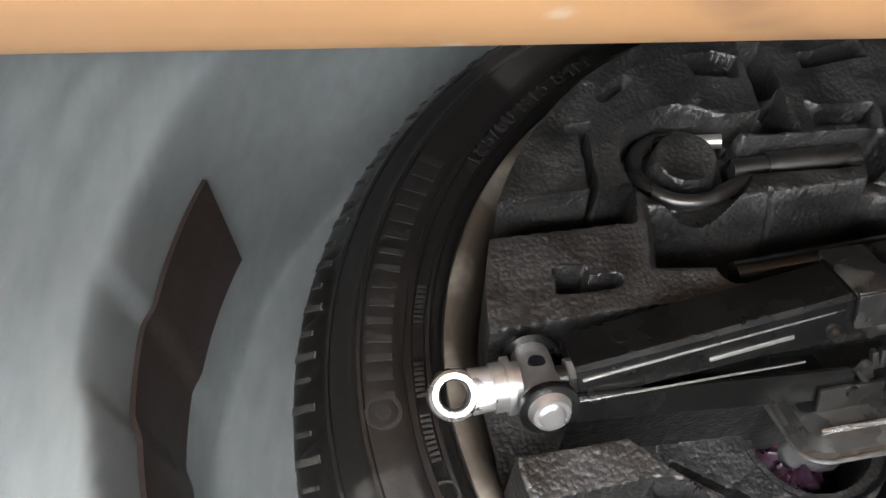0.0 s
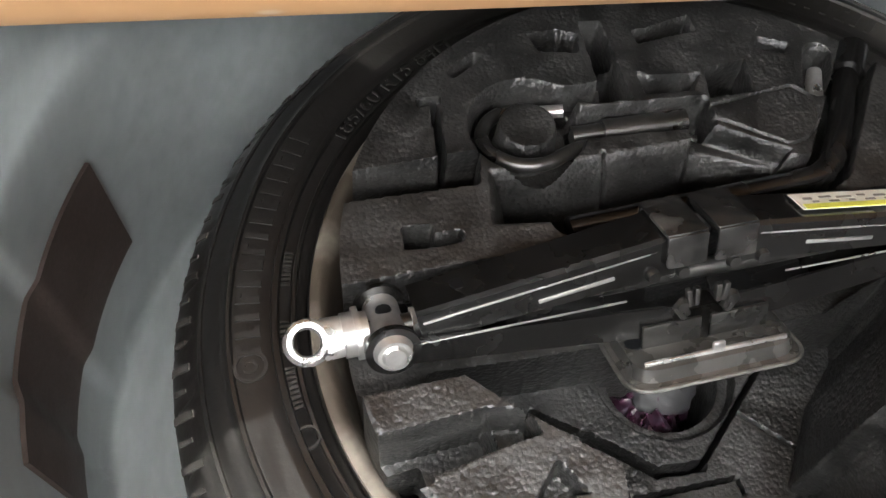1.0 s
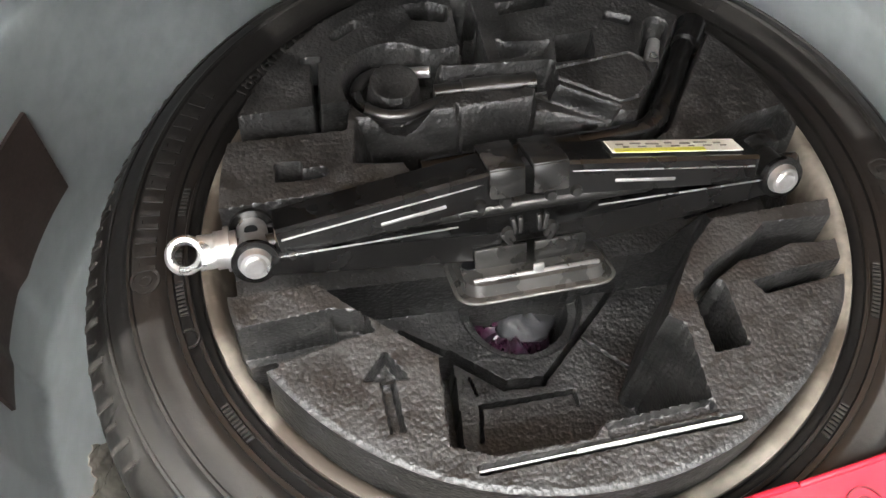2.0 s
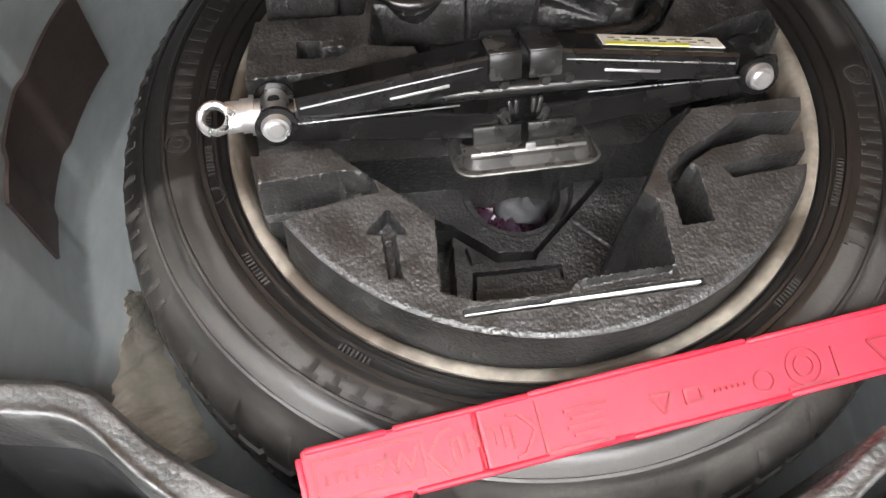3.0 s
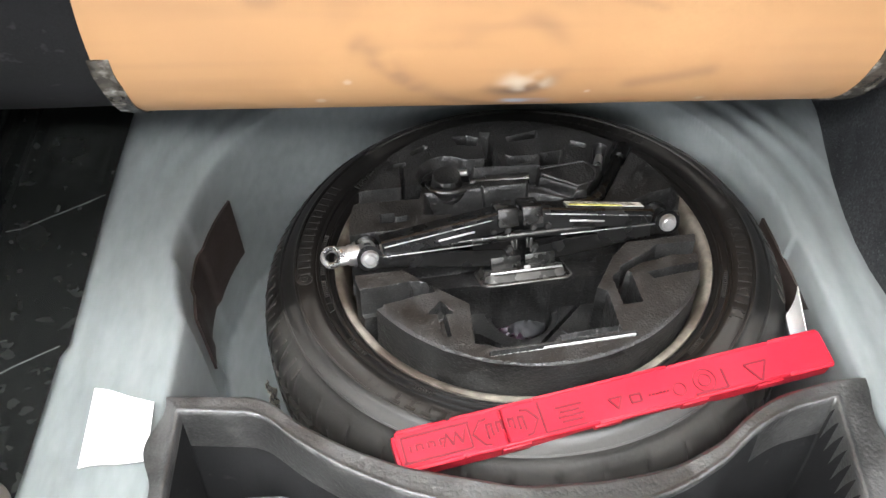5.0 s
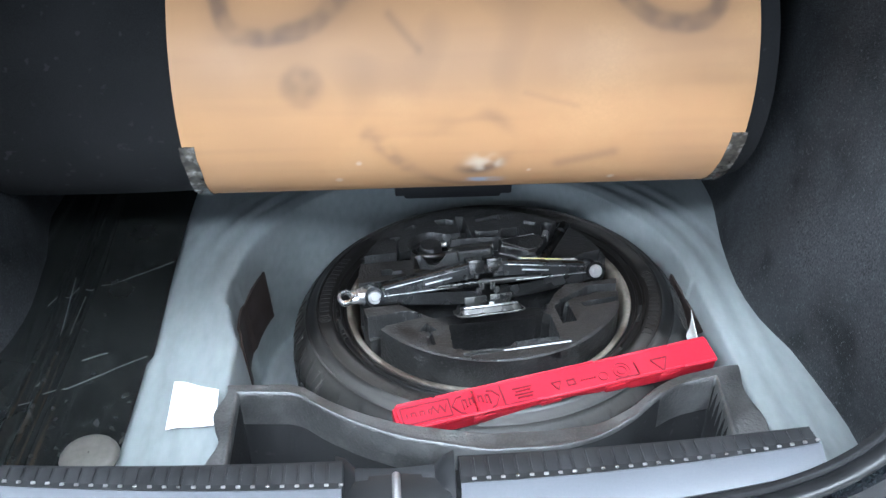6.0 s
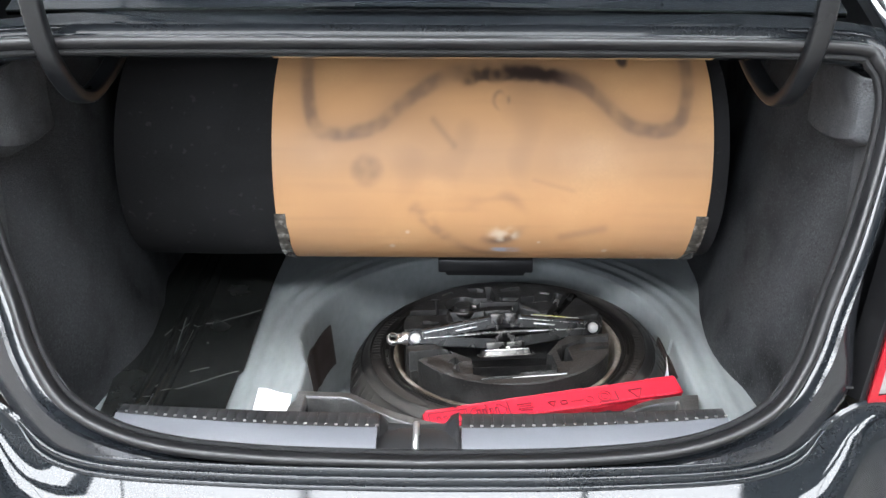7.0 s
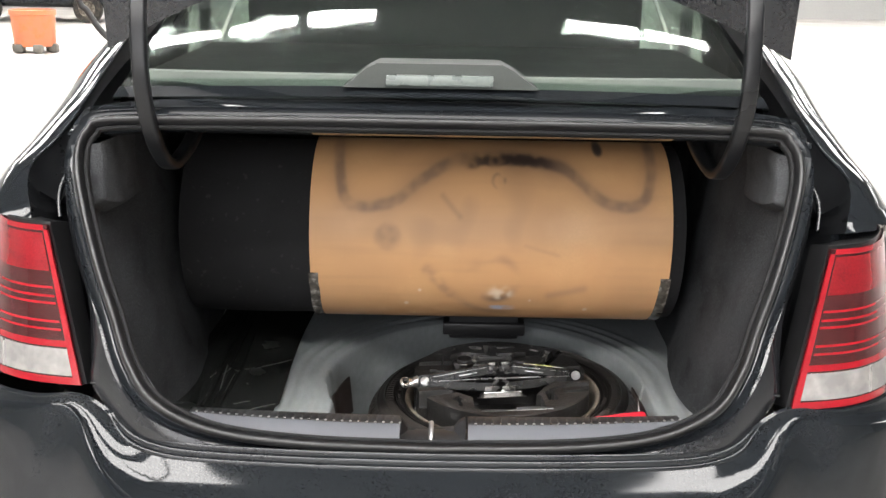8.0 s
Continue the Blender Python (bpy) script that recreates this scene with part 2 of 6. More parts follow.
M_SKYLIGHT = mat("translucent_skylight", (1.0, 0.99, 0.96), 0.6, 0, 0.02, 5, 0.5, 0.0, emit=15.5)
M_ORANGE = mat("orange_plastic", (0.75, 0.20, 0.07), 0.5, 0, 0.12, 40, 6, 0.1, other=(0.60, 0.20, 0.10), other_cover=0.4)
M_DIRTY = mat("dirty_grey", (0.16, 0.15, 0.13), 0.8, 0, 0.3, 60, 6, 0.2)


def board_material():
    """Tan hardboard with smoky stains, a ring-shaped blot and darker streaks."""
    m = mat("tan_hardboard", (0.66, 0.388, 0.186), 0.50, 0, 0.06, 220, 5, 0.05, other=(0.59, 0.335, 0.158), other_cover=0.40, rough_vary=0.1)
    return m


M_BOARD = board_material()


def glass_material():
    m = bpy.data.materials.new("window_glass")
    m.use_nodes = True
    b = m.node_tree.nodes["Principled BSDF"]
    b.inputs["Base Color"].default_value = (0.62, 0.72, 0.66, 1)
    b.inputs["Roughness"].default_value = 0.02
    b.inputs["Transmission Weight"].default_value = 1.0
    b.inputs["IOR"].default_value = 1.5
    co, tex, bp = [m.node_tree.nodes.new(k) for k in ("ShaderNodeTexCoord", "ShaderNodeTexNoise", "ShaderNodeBump")]
    tex.inputs["Scale"].default_value, tex.inputs["Detail"].default_value = 3.5, 2.0
    bp.inputs["Strength"].default_value, bp.inputs["Distance"].default_value = 0.12, 0.012
    m.node_tree.links.new(co.outputs["Object"], tex.inputs["Vector"])
    m.node_tree.links.new(tex.outputs["Fac"], bp.inputs["Height"])
    m.node_tree.links.new(bp.outputs["Normal"], b.inputs["Normal"])
    return m


M_GLASS = glass_material()


# ---------------------------------------------------------------- builders
def thing(name, label="", category="", group="", kind="", at=None):
    ob = new(name)
    ob.empty_display_size = 0.05
    if at is not None:
        ob.matrix_world = at
    return tagged(ob, label, category, group, kind)


def mesh_of(name, bm, material, smooth=True, angle=40):
    bmesh.ops.recalc_face_normals(bm, faces=bm.faces)
    me = bpy.data.meshes.new(name)
    bm.to_mesh(me)
    bm.free()
    me.materials.append(material)
    if smooth:
        for p in me.polygons:
            p.use_smooth = True
        me.set_sharp_from_angle(angle=radians(angle))
    return me


def part(name, bm, material, parent, label="", at=None, smooth=True, angle=40):
    ob = new(name, mesh_of(name, bm, material, smooth, angle))
    if parent:
        ob.parent = parent
    if at is not None:
        ob.matrix_local = at
    return tagged(ob, label)


def solo(name, bm, material, label="", category="", kind="", group="", at=None, smooth=True, angle=40):
    ob = part(name, bm, material, None, at=at, smooth=smooth, angle=angle)
    return tagged(ob, label, category, group, kind)


def box(bm, c, s, bevel=0.0, m=None, seg=2):
    r = bmesh.ops.create_cube(bm, size=1.0)
    vs = r["verts"]
    bmesh.ops.scale(bm, vec=s, verts=vs)
    if bevel:
        es = list({e for v in vs for e in v.link_edges})
        r2 = bmesh.ops.bevel(bm, geom=es, offset=bevel, segments=seg, profile=0.5, affect='EDGES')
        vs = list({v for f in r2["faces"] for v in f.verts} | {v for v in vs if v.is_valid})
    mm = Matrix.Translation(c) if m is None else m @ Matrix.Translation(c)
    bmesh.ops.transform(bm, matrix=mm, verts=vs)
    return bm


def cyl(bm, p0, p1, r, seg=24, r2=None, caps=True):
    p0, p1 = Vector(p0), Vector(p1)
    d = p1 - p0
    res = bmesh.ops.create_cone(bm, cap_ends=caps, segments=seg, radius1=r, radius2=r if r2 is None else r2, depth=d.length)
    rot = d.to_track_quat("Z", "Y").to_matrix().to_4x4()
    bmesh.ops.transform(bm, matrix=Matrix.Translation((p0 + p1) / 2) @ rot, verts=res["verts"])
    return bm


def prism(bm, pts, z0, z1, m=None):
    """An upright prism on the outline pts."""
    lo = [bm.verts.new((x, y, z0)) for x, y in pts]
    hi = [bm.verts.new((x, y, z1)) for x, y in pts]
    n = len(pts)
    bm.faces.new(lo[::-1])
    bm.faces.new(hi)
    for i in range(n):
        bm.faces.new((lo[i], lo[(i + 1) % n], hi[(i + 1) % n], hi[i]))
    if m is not None:
        bmesh.ops.transform(bm, matrix=m, verts=lo + hi)
    return bm


def skin(bm, rows, close_u=False, close_v=False):
    """Quads between rows of points."""
    vs = [[bm.verts.new(p) for p in row] for row in rows]
    nu, nv = len(vs), len(vs[0])
    for i in range(nu if close_u else nu - 1):
        for j in range(nv if close_v else nv - 1):
            a, b = vs[i], vs[(i + 1) % nu]
            bm.faces.new((a[j], b[j], b[(j + 1) % nv], a[(j + 1) % nv]))
    return vs


def lathe(bm, profile, seg=96, m=None):
    rows = [[(r * math.cos(2 * math.pi * k / seg), r * math.sin(2 * math.pi * k / seg), z) for r, z in profile] for k in range(seg)]
    vs = skin(bm, rows, close_u=True)
    if m is not None:
        bmesh.ops.transform(bm, matrix=m, verts=[v for row in vs for v in row])
    return bm


def sweep(bm, path, section, closed=False, up=(0, 0, 1), caps=True):
    """A section (pairs: sideways, upwards) carried along a path."""
    path = [Vector(p) for p in path]
    n = len(path)
    rows = []
    for i, p in enumerate(path):
        a = path[(i - 1) % n] if closed or i else p
        b = path[(i + 1) % n] if closed or i < n - 1 else p
        t = (b - a).normalized()
        side = t.cross(Vector(up)).normalized()
        top = side.cross(t).normalized()
        rows.append([p + side * u + top * v for u, v in section])
    vs = skin(bm, rows, close_u=closed, close_v=True)
    if caps and not closed:
        bm.faces.new(vs[0][::-1])
        bm.faces.new(vs[-1])
    return bm


def ring(r, n=12):
    return [(r * math.cos(2 * math.pi * k / n), r * math.sin(2 * math.pi * k / n)) for k in range(n)]


def rounded(w, h, r=0.003, n=3):
    """A rounded rectangle as a section."""
    out = []
    for cx, cy, a0 in ((w / 2 - r, h / 2 - r, 0), (-w / 2 + r, h / 2 - r, 90), (-w / 2 + r, -h / 2 + r, 180), (w / 2 - r, -h / 2 + r, 270)):
        for k in range(n + 1):
            a = radians(a0 + 90 * k / n)
            out.append((cx + r * math.cos(a), cy + r * math.sin(a)))
    return out


def curve_points(ctrl, n=8):
    """A smooth line through the control points."""
    c = [Vector(p) for p in ctrl]
    c = [2 * c[0] - c[1]] + c + [2 * c[-1] - c[-2]]
    out = []
    for i in range(1, len(c) - 2):
        for k in range(n):
            t = k / n
            out.append(0.5 * (2 * c[i] + (c[i + 1] - c[i - 1]) * t + (2 * c[i - 1] - 5 * c[i] + 4 * c[i + 1] - c[i + 2]) * t * t
                              + (3 * c[i] - c[i - 1] - 3 * c[i + 1] + c[i + 2]) * t ** 3))
    out.append(c[-2])
    return out


def thick_sheet(bm, f, nu, nv, t):
    """A sheet over the unit square, with thickness t along its normals."""
    e = 1e-3
    top, low = [], []
    for i in range(nu + 1):
        a, b = [], []
        for j in range(nv + 1):
            u, v = i / nu, j / nv
            p = Vector(f(u, v))
            du = Vector(f(min(1, u + e), v)) - Vector(f(max(0, u - e), v))
            dv = Vector(f(u, min(1, v + e))) - Vector(f(u, max(0, v - e)))
            nrm = du.cross(dv).normalized()
            a.append(p + nrm * t)
            b.append(p)
        top.append(a)
        low.append(b)
    A = skin(bm, top)
    B = skin(bm, low)
    for i in range(nu):
        bm.faces.new((A[i][0], A[i + 1][0], B[i + 1][0], B[i][0]))
        bm.faces.new((A[i][nv], A[i + 1][nv], B[i + 1][nv], B[i][nv]))
    for j in range(nv):
        bm.faces.new((A[0][j], A[0][j + 1], B[0][j + 1], B[0][j]))
        bm.faces.new((A[nu][j], A[nu][j + 1], B[nu][j + 1], B[nu][j]))
    return bm


def step01(x):
    x = np.clip(x, 0, 1)
    return x * x * (3 - 2 * x)


def relief(name, x0, x1, y0, y1, cell, height, shape, material, parent, low=None, label="", at=None, angle=180):
    """A moulded block: its top follows height(x, y) where the distance shape(x, y) is below nought; with walls down to low."""
    nx, ny = int(round((x1 - x0) / cell)), int(round((y1 - y0) / cell))
    X, Y = np.meshgrid(np.linspace(x0, x1, nx + 1), np.linspace(y0, y1, ny + 1), indexing="ij")
    Z = height(X, Y)
    K = shape((X[:-1, :-1] + X[1:, 1:]) / 2, (Y[:-1, :-1] + Y[1:, 1:]) / 2) < 0
    idx = np.arange((nx + 1) * (ny + 1)).reshape(nx + 1, ny + 1)
    # draw the rim's corners onto the outline
    use = np.zeros(X.shape, int)
    for a, b in ((0, 0), (1, 0), (0, 1), (1, 1)):
        use[a:a + nx, b:b + ny] += K
    rim = (use > 0) & (use < 4)
    for _ in range(3):
        d = shape(X, Y)
        e = 1e-4
        gx, gy = (shape(X + e, Y) - d) / e, (shape(X, Y + e) - d) / e
        g = np.maximum(gx * gx + gy * gy, 0.2)
        k = np.where(rim & (np.abs(d) < 2 * cell), d / g, 0)
        X, Y = X - k * gx, Y - k * gy
    Z = np.where(rim, height(X, Y), Z)
    verts = np.stack([X, Y, Z], -1).reshape(-1, 3)
    q = np.stack([idx[:-1, :-1], idx[1:, :-1], idx[1:, 1:], idx[:-1, 1:]], -1)[K]
    faces = q.tolist()
    vl = verts.tolist()
    if low is not None:
        count, edge = {}, {}
        for f in faces:
            for a, b in zip(f, f[1:] + f[:1]):
                k = (min(a, b), max(a, b))
                count[k] = count.get(k, 0) + 1
                edge[k] = (a, b)
        down = {}
        for k, c in count.items():
            if c == 1:
                a, b = edge[k]
                for v in (a, b):
                    if v not in down:
                        down[v] = len(vl)
                        vl.append([vl[v][0], vl[v][1], low])
                faces.append([b, a, down[a], down[b]])
    used = sorted({v for f in faces for v in f})
    remap = {v: i for i, v in enumerate(used)}
    me = bpy.data.meshes.new(name)
    me.from_pydata([vl[v] for v in used], [], [[remap[v] for v in f] for f in faces])
    me.materials.append(material)
    for p in me.polygons:
        p.use_smooth = True
    me.set_sharp_from_angle(angle=radians(angle))
    ob = new(name, me)
    if parent:
        ob.parent = parent
    if at is not None:
        ob.matrix_local = at
    return tagged(ob, label)


def d_box(X, Y, cx, cy, w, h, deg=0.0, r=0.003):
    """Distance to a rounded rectangle (inside: minus)."""
    a = radians(deg)
    x, y = X - cx, Y - cy
    u, v = x * math.cos(a) + y * math.sin(a), -x * math.sin(a) + y * math.cos(a)
    qx, qy = np.abs(u) - w / 2 + r, np.abs(v) - h / 2 + r
    return np.hypot(np.maximum(qx, 0), np.maximum(qy, 0)) + np.minimum(np.maximum(qx, qy), 0) - r


def d_seg(X, Y, ax, ay, bx, by, r):
    """Distance to a round-ended bar."""
    px, py, dx, dy = X - ax, Y - ay, bx - ax, by - ay
    t = np.clip((px * dx + py * dy) / (dx * dx + dy * dy), 0, 1)
    return np.hypot(px - t * dx, py - t * dy) - r


def d_poly(X, Y, pts):
    """Distance to a polygon (inside: minus)."""
    d2 = np.full(np.shape(X), 9.0)
    inside = np.zeros(np.shape(X), bool)
    for (ax, ay), (bx, by) in zip(pts, pts[1:] + pts[:1]):
        px, py, dx, dy = X - ax, Y - ay, bx - ax, by - ay
        t = np.clip((px * dx + py * dy) / (dx * dx + dy * dy), 0, 1)
        d2 = np.minimum(d2, (px - t * dx) ** 2 + (py - t * dy) ** 2)
        if by != ay:
            inside ^= ((ay > Y) != (by > Y)) & (X < ax + (Y - ay) * dx / dy)
    return np.where(inside, -1, 1) * np.sqrt(d2)


def cut(Z, d, depth, wall=0.0035):
    """Sinks a pocket of that depth where d is below nought."""
    return Z - depth * step01(-d / wall)


def bend_text(body, size, radius, mid_deg, m, lift=0.0008):
    """Raised characters along a circle, tops outwards, read clockwise."""
    cu = bpy.data.curves.new("lettering", "FONT")
    cu.body, cu.size, cu.align_x, cu.align_y, cu.extrude = body, size, "CENTER", "CENTER", lift
    tmp = new("lettering", cu)
    bpy.context.view_layer.update()
    me = bpy.data.meshes.new_from_object(tmp.evaluated_get(bpy.context.evaluated_depsgraph_get()))
    bpy.data.objects.remove(tmp)
    bm = bmesh.new()
    bm.from_mesh(me)
    for v in bm.verts:
        a = radians(mid_deg) - v.co.x / radius
        r = radius + v.co.y
        v.co = Vector((r * math.cos(a), r * math.sin(a), v.co.z))
    if m is not None:
        bmesh.ops.transform(bm, matrix=m, verts=bm.verts)
    return bm


def arc_bar(bm, r0, r1, a0, a1, z, h, n=6):
    """A raised bar bent along a circle."""
    rows = []
    for k in range(n + 1):
        a = radians(a0 + (a1 - a0) * k / n)
        c, s = math.cos(a), math.sin(a)
        rows.append([(r0 * c, r0 * s, z), (r0 * c, r0 * s, z + h), (r1 * c, r1 * s, z + h), (r1 * c, r1 * s, z)])
    vs = skin(bm, rows, close_v=True)
    bm.faces.new(vs[0])
    bm.faces.new(vs[-1][::-1])
    return bm


XC = -0.135   # the car's middle


# ---------------------------------------------------------------- garage
def slab(name, c, s, material, label, category, bevel=0.0):
    return solo(name, box(bmesh.new(), c, s, bevel), material, label, category, "structure")


slab("ground", (0, 10, -0.1), (60, 80, 0.2), M_CONCRETE, "pale worn concrete workshop floor", "floor")
slab("wall_north", (0, 30.1, 3), (40, 0.2, 6), M_WALL, "pale painted workshop wall", "wall")
slab("wall_west", (-14.1, 10, 3), (0.2, 40, 6), M_WALL, "pale painted workshop wall", "wall")
# unseen walls added to frame the opening of the fill lamp
slab("wall_south", (-10.1, -7.6, 3), (8.0, 0.2, 6), M_WALL, "unseen painted wall beside the added lamp's opening", "wall")
slab("wall_south_east", (11.1, -7.6, 3), (18.0, 0.2, 6), M_WALL, "unseen painted wall beside the added lamp's opening", "wall")
slab("lamp_opening_lintel", (-2.0, -7.6, 5.35), (8.2, 0.2, 1.3), M_WALL, "unseen painted wall above the added lamp's opening", "wall")
slab("wall_east", (20.1, 10, 3), (0.2, 40, 6), M_WALL, "pale painted workshop wall", "wall")


def roof():
    bm = bmesh.new()
    box(bm, (3, 11, 6.3), (34.4, 38.5, 0.15))
    solo("ceiling", bm, M_ROOF, "dark corrugated workshop roof with skylight panels", "roof", "structure")
    # thin row shows in the rear window; other rows are unseen, added for light
    rows = [(-5.6, 1.9, (-6.5, -3.9, -1.3, 1.3), 2.5), (-2.9, 1.7, (-5.2, -2.6, 0.0, 2.6), 2.5), (4.8, 0.17, (-2.95, -2.1, -1.25, 1.5, 2.3), 0.72)]
    rows += [(y, 1.9, (-12, -8, -4, 0, 4, 8, 12, 16), 2.0) for y in (7.5, 11, 14.5, 18, 22, 26)]
    for y, d, xs, w in rows:
        for x in xs:
            solo("skylight", box(bmesh.new(), (x, y, 6.19), (w, d, 0.05), 0.004), M_SKYLIGHT, "bright translucent skylight panel in the roof", "skylight", "structure", "roof skylights")
    for y in (-4.2, -1.2, 2.4, 5.4, 9.2, 12.7):
        bm = bmesh.new()
        box(bm, (3, y, 6.05), (34, 0.12, 0.28), 0.01)
        solo("roof_beam", bm, M_ROOF, "dark steel roof beam between skylights", "beam", "structure")


roof()


# ---------------------------------------------------------------- the car
car = thing("car", "glossy black saloon car with its boot open", "car")
RISE, RUN = 0.46, 0.25
LEN = math.hypot(RISE, RUN)
EV, EN = Vector((0, RUN / LEN, RISE / LEN)), Vector((0, -RISE / LEN, RUN / LEN))
SILL = Vector((0, -0.612, 0.702))


def opening_loop(out=0.0, lift=0.0, low=1.0, n=7):
    """The boot opening's outline, widened by out and raised by lift from its plane; low: how much of out holds along the sill."""
    half = curve_points([(0, -0.002, 0), (0.2, 0.003, 0), (0.34, 0.02, 0), (0.43, 0.06, 0), (0.475, 0.12, 0), (0.503, 0.19, 0), (0.538, 0.275, 0),
                         (0.572, 0.38, 0), (0.586, 0.45, 0), (0.574, 0.495, 0), (0.53, 0.512, 0), (0.25, 0.516, 0), (0, 0.516, 0)], n)
    pts = []
    for i, p in enumerate(half):
        a, b = half[max(0, i - 1)], half[min(len(half) - 1, i + 1)]
        t = (b - a).normalized()
        o = Vector((t.y, -t.x, 0))
        w = out * (1 if p.y > 0.09 else low + (1 - low) * max(0.0, p.y) / 0.09)
        q = p + o * w
        if i in (0, len(half) - 1):
            q.x = 0
        pts.append(q)
    loop = pts + [Vector((-p.x, p.y, 0)) for p in pts[-2:0:-1]]
    return [SILL + Vector((XC + p.x, 0, 0)) + EV * p.y + EN * lift for p in loop]


def gutter():
    prof = ((0.0, -0.014), (0.002, -0.006), (0.010, -0.004), (0.015, -0.012), (0.020, -0.014), (0.026, -0.012), (0.030, -0.008))
    rows = [opening_loop(o, h, 0.62) for o, h in prof]
    bm = bmesh.new()
    skin(bm, rows, close_v=True)
    part("boot_gutter", bm, M_PAINT, car, "glossy black painted gutter round the boot opening")
    bm = bmesh.new()
    loop = opening_loop(0.004, 0.002)
    sweep(bm, loop, [(0.0085 * math.cos(a) * (1.0 if math.sin(a) < 0.3 else 0.8), 0.011 * math.sin(a)) for a in [k * math.pi / 8 for k in range(16)]], closed=True, up=EN)
    part("rubber_seal", bm, M_SEAL, car, "black rubber door seal round the boot opening")
    bm = bmesh.new()
    sweep(bm, opening_loop(-0.007, -0.006), rounded(0.006, 0.012, 0.002), closed=True, up=EN)
    part("seal_lip", bm, M_FELT, car, "grey flocked inner lip of the seal")


# outer border of the panel round the opening, as (half width, y, z)
EDGE = [(0.0, -0.625, 0.688), (0.18, -0.622, 0.688), (0.345, -0.611, 0.688), (0.430, -0.599, 0.690), (0.482, -0.580, 0.706)]
FLANGE = EDGE + [(0.546, -0.538, 0.755), (0.553, -0.512, 0.80), (0.562, -0.478, 0.87), (0.590, -0.442, 0.93), (0.618, -0.395, 1.00), (0.628, -0.352, 1.075), (0.612, -0.330, 1.115), (0.56, -0.326, 1.128)]


def rear_flange():
    half = ctrl_line(FLANGE, 7)
    n = len(half)
    loop = opening_loop(0.030, -0.008, 0.62)
    inner = loop[:len(loop) // 2 + 1]
    size = len(inner)
    for flip in (False, True):
        rows = []
        for i, p in enumerate(half):
            k = i / (n - 1) * (size - 1) * 0.86
            a = inner[int(k)].lerp(inner[min(size - 1, int(k) + 1)], k - int(k))
            b = Vector(p)
            row = [a + EN * -0.003, a.lerp(b, 0.12) + EN * 0.003, a.lerp(b, 0.5) + EN * 0.004, a.lerp(b, 0.9) + EN * 0.003, b, b - EN * 0.004, b - EN * 0.03 + Vector((0.003, 0, 0))]
            rows.append(mirrored(row) if flip else [tuple(q) for q in row])
        bm = bmesh.new()
        skin(bm, rows)
        part("rear_flange", bm, M_INNERPAINT, car, "satin black painted panel beside the boot seal", angle=50)
        # joint between the flange and the bumper
        bm = bmesh.new()
        a, b = Vector((XC + 0.498, -0.536, 0.761)), Vector((XC + 0.548, -0.543, 0.764))
        line = [a, a.lerp(b, 0.5), b]
        sweep(bm, mirrored(line) if flip else line, rounded(0.003, 0.003, 0.001, 2))
        part("panel_joint", bm, M_SEAL, car)


def mirrored(points):
    return [(2 * XC - p[0], p[1], p[2]) for p in points]


def ctrl_line(ctrl, n=8):
    return [(XC + p[0], p[1], p[2]) for p in curve_points(ctrl, n)]


